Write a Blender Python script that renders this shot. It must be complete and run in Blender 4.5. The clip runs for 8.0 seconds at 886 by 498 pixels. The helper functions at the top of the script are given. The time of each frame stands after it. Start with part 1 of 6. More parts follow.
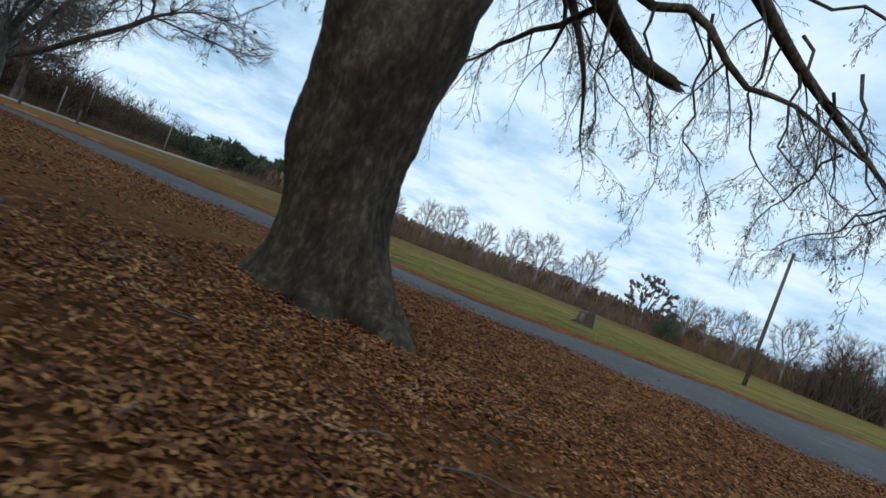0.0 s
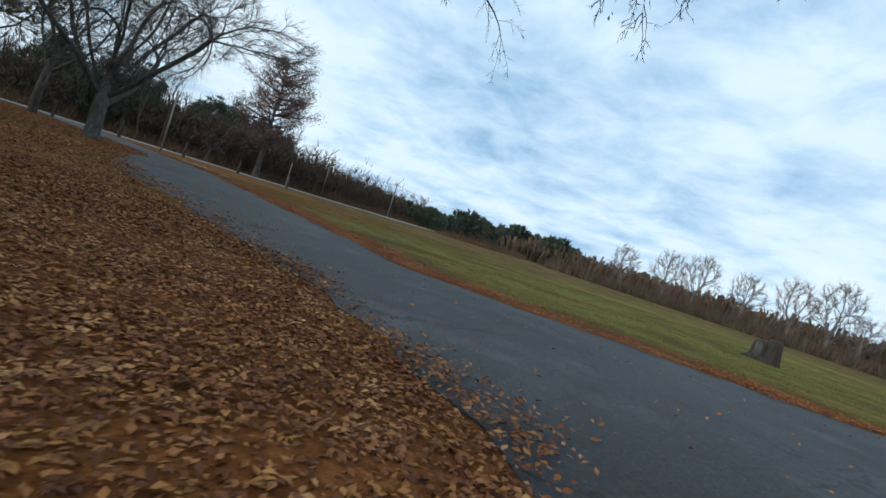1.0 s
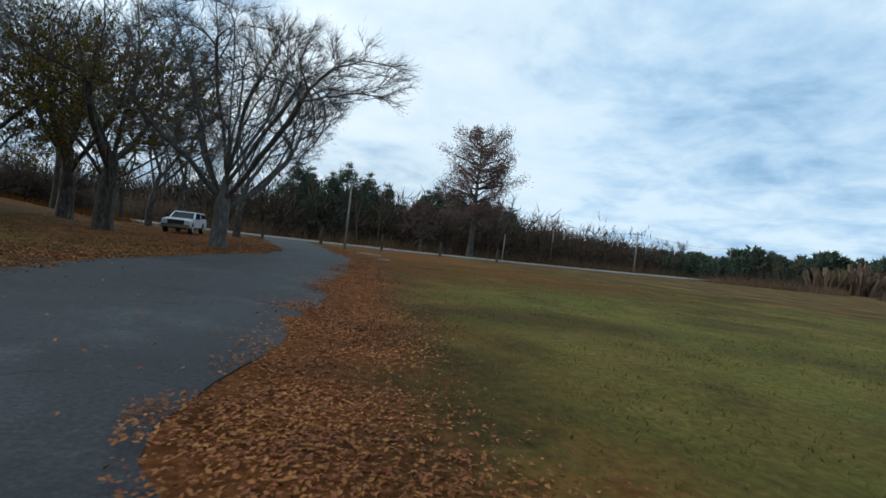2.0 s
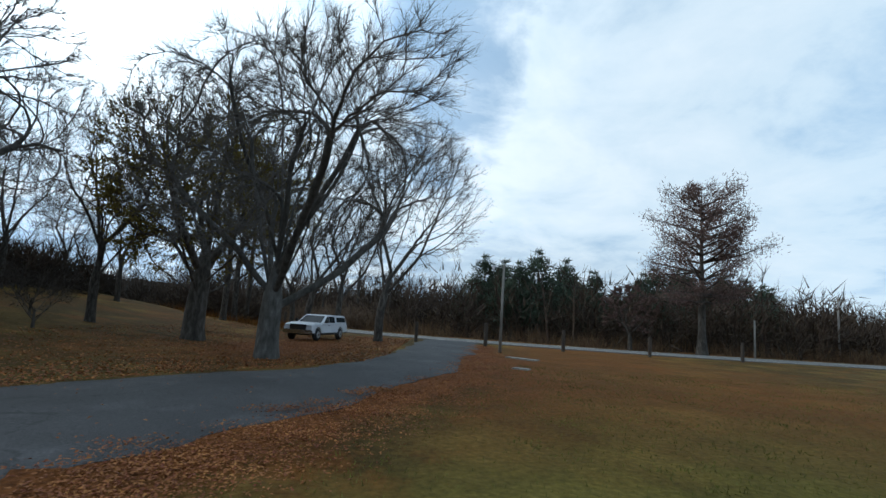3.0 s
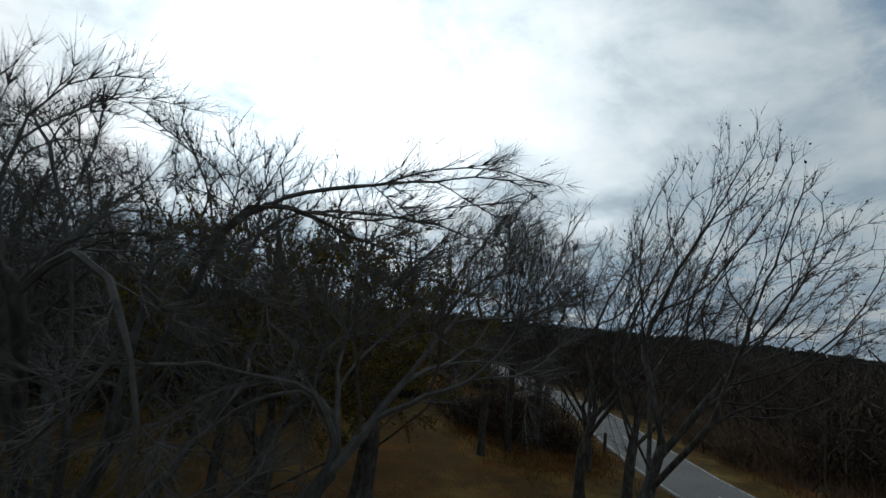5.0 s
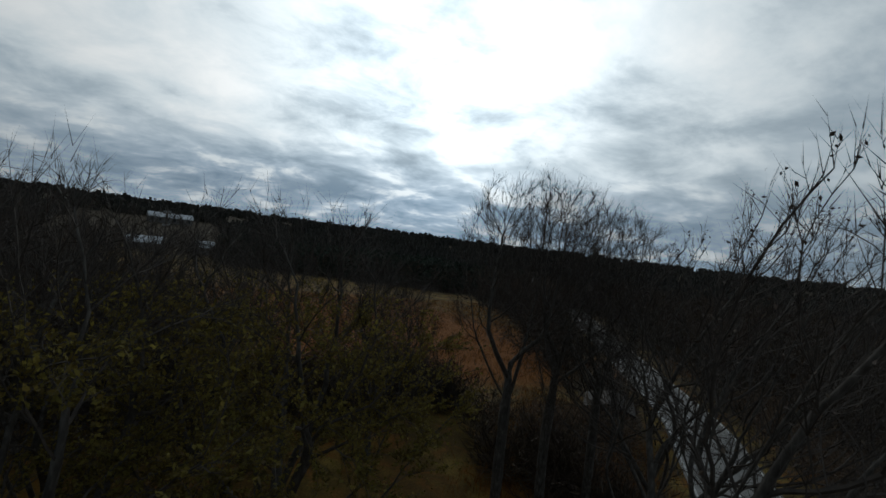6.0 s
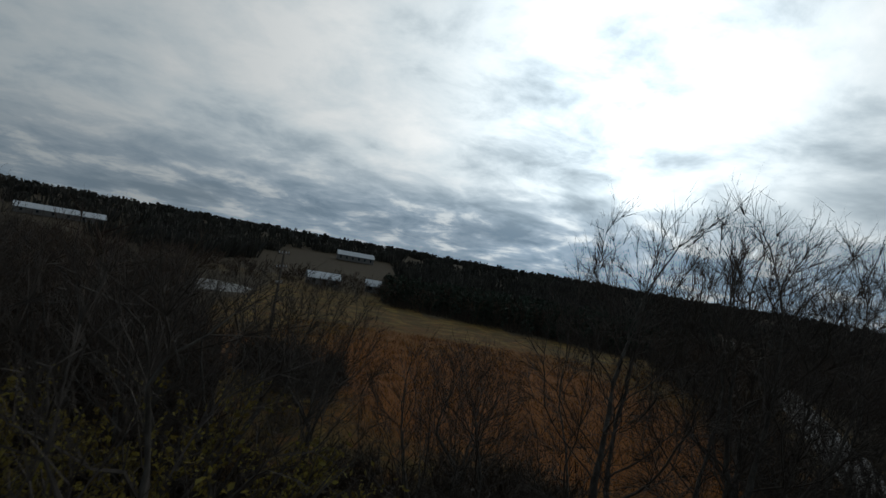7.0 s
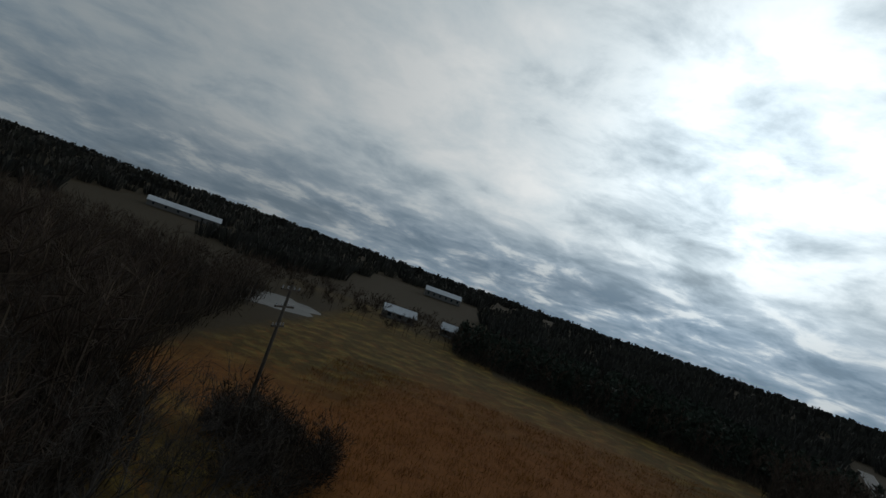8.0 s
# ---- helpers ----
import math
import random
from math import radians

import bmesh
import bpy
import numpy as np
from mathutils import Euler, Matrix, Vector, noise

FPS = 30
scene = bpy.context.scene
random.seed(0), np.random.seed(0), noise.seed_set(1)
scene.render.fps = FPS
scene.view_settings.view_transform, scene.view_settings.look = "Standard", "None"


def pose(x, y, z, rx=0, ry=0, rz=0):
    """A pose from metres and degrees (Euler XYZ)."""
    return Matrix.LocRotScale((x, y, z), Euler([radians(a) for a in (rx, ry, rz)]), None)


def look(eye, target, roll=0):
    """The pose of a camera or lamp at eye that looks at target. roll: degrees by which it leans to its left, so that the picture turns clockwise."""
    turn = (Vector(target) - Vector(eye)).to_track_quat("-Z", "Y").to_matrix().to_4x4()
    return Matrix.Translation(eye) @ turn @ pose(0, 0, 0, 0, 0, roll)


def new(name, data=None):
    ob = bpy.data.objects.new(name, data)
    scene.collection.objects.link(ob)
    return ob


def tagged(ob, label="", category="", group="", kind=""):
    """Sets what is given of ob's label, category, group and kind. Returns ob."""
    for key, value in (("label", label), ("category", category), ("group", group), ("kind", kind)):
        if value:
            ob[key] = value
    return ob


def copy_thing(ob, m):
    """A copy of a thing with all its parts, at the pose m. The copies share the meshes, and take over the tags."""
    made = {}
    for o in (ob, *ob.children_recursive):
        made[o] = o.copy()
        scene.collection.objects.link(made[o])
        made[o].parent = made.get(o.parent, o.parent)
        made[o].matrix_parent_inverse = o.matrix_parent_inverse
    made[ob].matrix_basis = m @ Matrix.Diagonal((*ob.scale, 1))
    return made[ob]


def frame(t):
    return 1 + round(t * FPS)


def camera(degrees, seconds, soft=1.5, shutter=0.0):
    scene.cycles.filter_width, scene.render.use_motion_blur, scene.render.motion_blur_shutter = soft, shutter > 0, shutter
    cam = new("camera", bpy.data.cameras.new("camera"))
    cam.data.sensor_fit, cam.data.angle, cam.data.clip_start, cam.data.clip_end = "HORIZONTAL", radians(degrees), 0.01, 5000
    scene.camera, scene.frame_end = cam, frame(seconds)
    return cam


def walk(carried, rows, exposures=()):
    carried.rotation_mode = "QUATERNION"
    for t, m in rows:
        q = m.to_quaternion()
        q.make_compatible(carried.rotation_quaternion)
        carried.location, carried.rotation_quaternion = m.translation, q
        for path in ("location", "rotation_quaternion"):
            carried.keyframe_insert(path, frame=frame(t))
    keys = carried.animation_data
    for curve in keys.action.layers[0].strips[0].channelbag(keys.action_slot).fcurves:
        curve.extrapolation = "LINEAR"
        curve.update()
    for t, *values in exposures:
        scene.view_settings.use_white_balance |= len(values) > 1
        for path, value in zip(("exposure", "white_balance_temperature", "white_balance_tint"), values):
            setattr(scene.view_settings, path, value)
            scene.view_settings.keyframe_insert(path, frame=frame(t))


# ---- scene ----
import itertools

# Camera: a small drone that starts low under an oak, swings left over a drive and climbs over bare trees.
LENS = 82.0
cam = camera(LENS, 8.0, soft=1.5, shutter=0.04)
# seconds, x, y, z, heading to the left of +y, pitch, lean to the left
PATH = [
    (0.0, 0.06, -0.30, 1.30, 4.27, 0.16, 21.01),
    (0.1, 1.27, 0.55, 1.27, 6.43, -0.79, 21.17),
    (0.2, 2.50, 1.20, 1.30, 9.32, -2.10, 20.48),
    (0.3, 3.68, 1.82, 1.39, 13.02, -3.57, 19.48),
    (0.5, 5.31, 3.23, 1.54, 16.76, -4.07, 19.61),
    (1.0, 8.35, 8.48, 1.16, 34.11, -2.11, 18.05),
    (1.5, 7.64, 13.97, 1.33, 49.99, -2.31, 11.62),
    (2.0, 4.13, 18.31, 1.38, 63.91, -0.67, 6.60),
    (2.2, 2.79, 20.11, 1.49, 71.69, 0.99, 7.45),
    (3.3, -6.54, 26.57, 1.88, 97.38, 9.98, 4.01),
    (3.5, -7.85, 27.52, 2.15, 103.67, 11.13, 5.54),
    (3.7, -9.17, 28.29, 2.63, 109.44, 12.92, 5.61),
    (4.0, -11.19, 29.03, 3.94, 118.62, 14.87, 5.21),
    (4.2, -12.88, 29.43, 4.68, 124.50, 16.19, 5.06),
    (4.5, -15.38, 29.89, 6.30, 129.91, 13.03, 5.83),
    (4.7, -17.12, 30.15, 6.61, 134.10, 12.48, 6.30),
    (5.8, -28.73, 26.46, 11.91, 147.34, -2.66, 4.81),
    (6.0, -30.01, 25.40, 12.24, 150.98, -0.32, 7.18),
    (6.2, -31.26, 24.36, 12.52, 155.89, 0.03, 9.67),
    (6.5, -32.81, 23.18, 13.05, 161.60, -2.60, 7.04),
    (6.7, -34.24, 21.37, 13.26, 167.48, -0.49, 8.58),
    (7.0, -36.57, 17.81, 13.50, 170.78, 1.77, 10.07),
    (7.5, -38.51, 12.34, 14.95, 172.75, 4.77, 9.45),
    (8.0, -40.64, 6.49, 15.85, 182.57, 3.71, 19.60),
]


def flown(x, y, z, yaw, pitch, lean):
    return pose(x, y, z, 90 + pitch, 0, yaw) @ pose(0, 0, 0, 0, 0, lean)


walk(cam, [(row[0], flown(*row[1:])) for row in PATH],
     exposures=[(0.0, -0.02, 6300, 10), (1.5, -0.08, 6200, 10), (2.2, -0.18, 6150, 9), (3.3, -0.28, 6050, 9), (3.6, -0.54, 6100, 9), (4.7, -1.2, 6450, 10), (5.8, -1.65, 6550, 10), (7.0, -1.75, 6600, 10), (8.0, -1.95, 6600, 10)])

# ---- world and sun ----
SUN_AZ, SUN_EL = 153.0, 22.0        # to the left of +y, above the horizon
SUN_DIR = Vector((-math.sin(radians(SUN_AZ)) * math.cos(radians(SUN_EL)),
                  math.cos(radians(SUN_AZ)) * math.cos(radians(SUN_EL)), math.sin(radians(SUN_EL))))


def link(tree, a, b):
    tree.links.new(a, b)


def math_node(nt, op, a, b=None, clamp=False):
    n = nt.nodes.new("ShaderNodeMath")
    n.operation, n.use_clamp = op, clamp
    for socket, v in zip(n.inputs, (a, b)):
        if v is None:
            continue
        if isinstance(v, (int, float)):
            socket.default_value = v
        else:
            nt.links.new(v, socket)
    return n.outputs[0]


def mix_color(nt, fac, a, b, blend="MIX"):
    n = nt.nodes.new("ShaderNodeMix")
    n.data_type, n.blend_type = "RGBA", blend
    for socket, v in ((n.inputs[0], fac), (n.inputs[6], a), (n.inputs[7], b)):
        if isinstance(v, (int, float)):
            socket.default_value = v
        elif isinstance(v, tuple):
            socket.default_value = (*v, 1) if len(v) == 3 else v
        else:
            nt.links.new(v, socket)
    return n.outputs[2]


def ramp(nt, fac, stops):
    n = nt.nodes.new("ShaderNodeValToRGB")
    el = n.color_ramp.elements
    while len(el) < len(stops):
        el.new(0.5)
    for e, (p, c) in zip(el, stops):
        e.position, e.color = p, (*c, 1) if isinstance(c, tuple) else (c, c, c, 1)
    nt.links.new(fac, n.inputs[0])
    return n.outputs[0]


def noise_node(nt, vec, scale, detail=5.0, rough=0.55, distort=0.0):
    n = nt.nodes.new("ShaderNodeTexNoise")
    n.inputs["Scale"].default_value, n.inputs["Detail"].default_value = scale, detail
    n.inputs["Roughness"].default_value, n.inputs["Distortion"].default_value = rough, distort
    if vec is not None:
        nt.links.new(vec, n.inputs["Vector"])
    return n.outputs[0]


def build_world():
    w = bpy.data.worlds.new("sky")
    scene.world = w
    w.use_nodes = True
    nt = w.node_tree
    nt.nodes.clear()
    out = nt.nodes.new("ShaderNodeOutputWorld")
    sky = nt.nodes.new("ShaderNodeTexSky")
    sky.sky_type, sky.sun_disc = "NISHITA", False
    sky.sun_elevation, sky.sun_rotation = radians(SUN_EL), radians(-SUN_AZ)
    sky.air_density, sky.dust_density = 1.2, 2.0
    bg_sky = nt.nodes.new("ShaderNodeBackground")
    bg_sky.inputs[1].default_value = 0.14
    link(nt, sky.outputs[0], bg_sky.inputs[0])
    tc = nt.nodes.new("ShaderNodeTexCoord")
    sep = nt.nodes.new("ShaderNodeSeparateXYZ")
    link(nt, tc.outputs["Generated"], sep.inputs[0])
    z = math_node(nt, "MAXIMUM", sep.outputs[2], 0.0)
    flat = math_node(nt, "ADD", z, 0.22)
    com = nt.nodes.new("ShaderNodeCombineXYZ")
    link(nt, math_node(nt, "DIVIDE", sep.outputs[0], flat), com.inputs[0])
    link(nt, math_node(nt, "DIVIDE", sep.outputs[1], flat), com.inputs[1])
    big = noise_node(nt, com.outputs[0], 0.42, 5.0, 0.5, 0.5)
    fine = noise_node(nt, com.outputs[0], 2.7, 9.0, 0.6, 0.25)
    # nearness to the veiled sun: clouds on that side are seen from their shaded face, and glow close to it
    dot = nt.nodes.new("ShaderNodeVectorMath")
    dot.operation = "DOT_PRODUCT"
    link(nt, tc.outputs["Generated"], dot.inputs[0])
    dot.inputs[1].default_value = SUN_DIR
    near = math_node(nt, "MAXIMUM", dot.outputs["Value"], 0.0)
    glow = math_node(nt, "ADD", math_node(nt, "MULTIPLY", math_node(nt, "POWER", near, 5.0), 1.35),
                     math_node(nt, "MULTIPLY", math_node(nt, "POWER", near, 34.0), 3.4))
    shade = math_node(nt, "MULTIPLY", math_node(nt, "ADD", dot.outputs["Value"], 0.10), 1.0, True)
    mixed = math_node(nt, "ADD", math_node(nt, "MULTIPLY", big, 0.6), math_node(nt, "MULTIPLY", fine, 0.40))
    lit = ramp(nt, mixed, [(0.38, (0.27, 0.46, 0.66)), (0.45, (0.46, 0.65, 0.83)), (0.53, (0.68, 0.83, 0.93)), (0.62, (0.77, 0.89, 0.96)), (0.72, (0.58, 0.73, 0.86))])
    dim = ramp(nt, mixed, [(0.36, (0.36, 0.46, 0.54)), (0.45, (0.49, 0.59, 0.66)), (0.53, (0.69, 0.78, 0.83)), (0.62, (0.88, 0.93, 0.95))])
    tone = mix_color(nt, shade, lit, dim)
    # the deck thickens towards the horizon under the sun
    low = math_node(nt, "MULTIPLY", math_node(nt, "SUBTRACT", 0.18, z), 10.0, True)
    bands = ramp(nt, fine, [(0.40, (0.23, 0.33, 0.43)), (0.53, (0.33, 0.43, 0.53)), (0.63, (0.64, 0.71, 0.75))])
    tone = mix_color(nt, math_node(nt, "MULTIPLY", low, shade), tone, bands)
    # one soft patch in the west where blue shows through thin cloud, high and uneven
    def along(axis):
        d = nt.nodes.new("ShaderNodeVectorMath")
        d.operation = "DOT_PRODUCT"
        link(nt, tc.outputs["Generated"], d.inputs[0])
        d.inputs[1].default_value = axis
        return d.outputs["Value"]
    across = math_node(nt, "MULTIPLY", along((0.02, 1.0, 0.05)), 7.5)
    upward = math_node(nt, "MULTIPLY", math_node(nt, "SUBTRACT", z, 0.48), 3.9)
    away = math_node(nt, "ADD", math_node(nt, "MULTIPLY", across, across), math_node(nt, "MULTIPLY", upward, upward))
    ragged = math_node(nt, "ADD", away, math_node(nt, "MULTIPLY", math_node(nt, "SUBTRACT", fine, 0.5), 4.5))
    west = math_node(nt, "MULTIPLY", along((-1.0, 0.0, 0.0)), 3.0, True)
    rift = math_node(nt, "MULTIPLY", math_node(nt, "SUBTRACT", 1.15, ragged, True), math_node(nt, "MULTIPLY", west, 0.66))
    tone = mix_color(nt, rift, tone, (0.20, 0.35, 0.53))
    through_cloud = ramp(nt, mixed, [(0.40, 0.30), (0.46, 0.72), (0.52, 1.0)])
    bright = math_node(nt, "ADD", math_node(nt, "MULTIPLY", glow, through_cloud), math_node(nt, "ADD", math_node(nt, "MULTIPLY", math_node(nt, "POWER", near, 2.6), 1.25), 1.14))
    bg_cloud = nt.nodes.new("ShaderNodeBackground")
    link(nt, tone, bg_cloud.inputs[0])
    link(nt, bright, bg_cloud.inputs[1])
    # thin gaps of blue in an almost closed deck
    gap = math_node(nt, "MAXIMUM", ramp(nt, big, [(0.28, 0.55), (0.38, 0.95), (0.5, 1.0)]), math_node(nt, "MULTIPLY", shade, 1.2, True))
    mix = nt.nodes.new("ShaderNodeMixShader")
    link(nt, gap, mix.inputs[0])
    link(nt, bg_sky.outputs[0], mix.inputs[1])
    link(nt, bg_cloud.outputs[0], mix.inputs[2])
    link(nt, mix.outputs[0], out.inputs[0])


build_world()
sun = new("sun", bpy.data.lights.new("sun", "SUN"))
sun.data.energy, sun.data.angle, sun.data.color = 0.6, radians(14), (1.0, 0.95, 0.87)
sun.matrix_world = look(SUN_DIR * 50, (0, 0, 0))

# ---- materials ----


def material(name, stops, scale, rough=0.85, bump=0.3, bump_scale=None, metal=0.0, spread=0.0, stain=0.25, stain_scale=None,
             stretch=(1, 1, 1), coords="Object", detail=6.0, islands=0.0, see_through=0.0):
    """Grain and stains from two scales of noise, with relief; spread: change from object to object, islands: from piece to piece."""
    m = bpy.data.materials.new(name)
    m.use_nodes = True
    nt = m.node_tree
    bsdf = nt.nodes["Principled BSDF"]
    tc = nt.nodes.new("ShaderNodeTexCoord")
    mp = nt.nodes.new("ShaderNodeMapping")
    mp.inputs["Scale"].default_value = stretch
    link(nt, tc.outputs[coords], mp.inputs[0])
    grain = noise_node(nt, mp.outputs[0], scale, detail, 0.6)
    col = ramp(nt, grain, stops)
    if stain:
        worn = noise_node(nt, mp.outputs[0], stain_scale or scale * 0.12, 4.0, 0.6)
        col = mix_color(nt, stain, col, ramp(nt, worn, [(0.3, 0.25), (0.7, 1.0)]), "MULTIPLY")
    if spread or islands:
        if spread:
            src = nt.nodes.new("ShaderNodeObjectInfo").outputs["Random"]
        else:
            src = nt.nodes.new("ShaderNodeNewGeometry").outputs["Random Per Island"]
        amount = spread or islands
        hs = nt.nodes.new("ShaderNodeHueSaturation")
        link(nt, math_node(nt, "ADD", math_node(nt, "MULTIPLY", src, 2 * amount), 1.0 - amount), hs.inputs["Value"])
        link(nt, math_node(nt, "ADD", math_node(nt, "MULTIPLY", src, 0.03), 0.485), hs.inputs["Hue"])
        link(nt, col, hs.inputs["Color"])
        col = hs.outputs[0]
    link(nt, col, bsdf.inputs["Base Color"])
    bsdf.inputs["Roughness"].default_value, bsdf.inputs["Metallic"].default_value = rough, metal
    bsdf.inputs["Specular IOR Level"].default_value = 0.3
    if see_through:
        # thin leaves let some of the light behind them through
        thin = nt.nodes.new("ShaderNodeBsdfTranslucent")
        link(nt, col, thin.inputs["Color"])
        both = nt.nodes.new("ShaderNodeMixShader")
        both.inputs[0].default_value = see_through
        link(nt, bsdf.outputs[0], both.inputs[1])
        link(nt, thin.outputs[0], both.inputs[2])
        link(nt, both.outputs[0], nt.nodes["Material Output"].inputs["Surface"])
    if bump:
        b = nt.nodes.new("ShaderNodeBump")
        b.inputs["Strength"].default_value, b.inputs["Distance"].default_value = bump, 0.02
        link(nt, noise_node(nt, mp.outputs[0], bump_scale or scale * 2.0, 5.0, 0.65), b.inputs["Height"])
        link(nt, b.outputs[0], bsdf.inputs["Normal"])
    return m


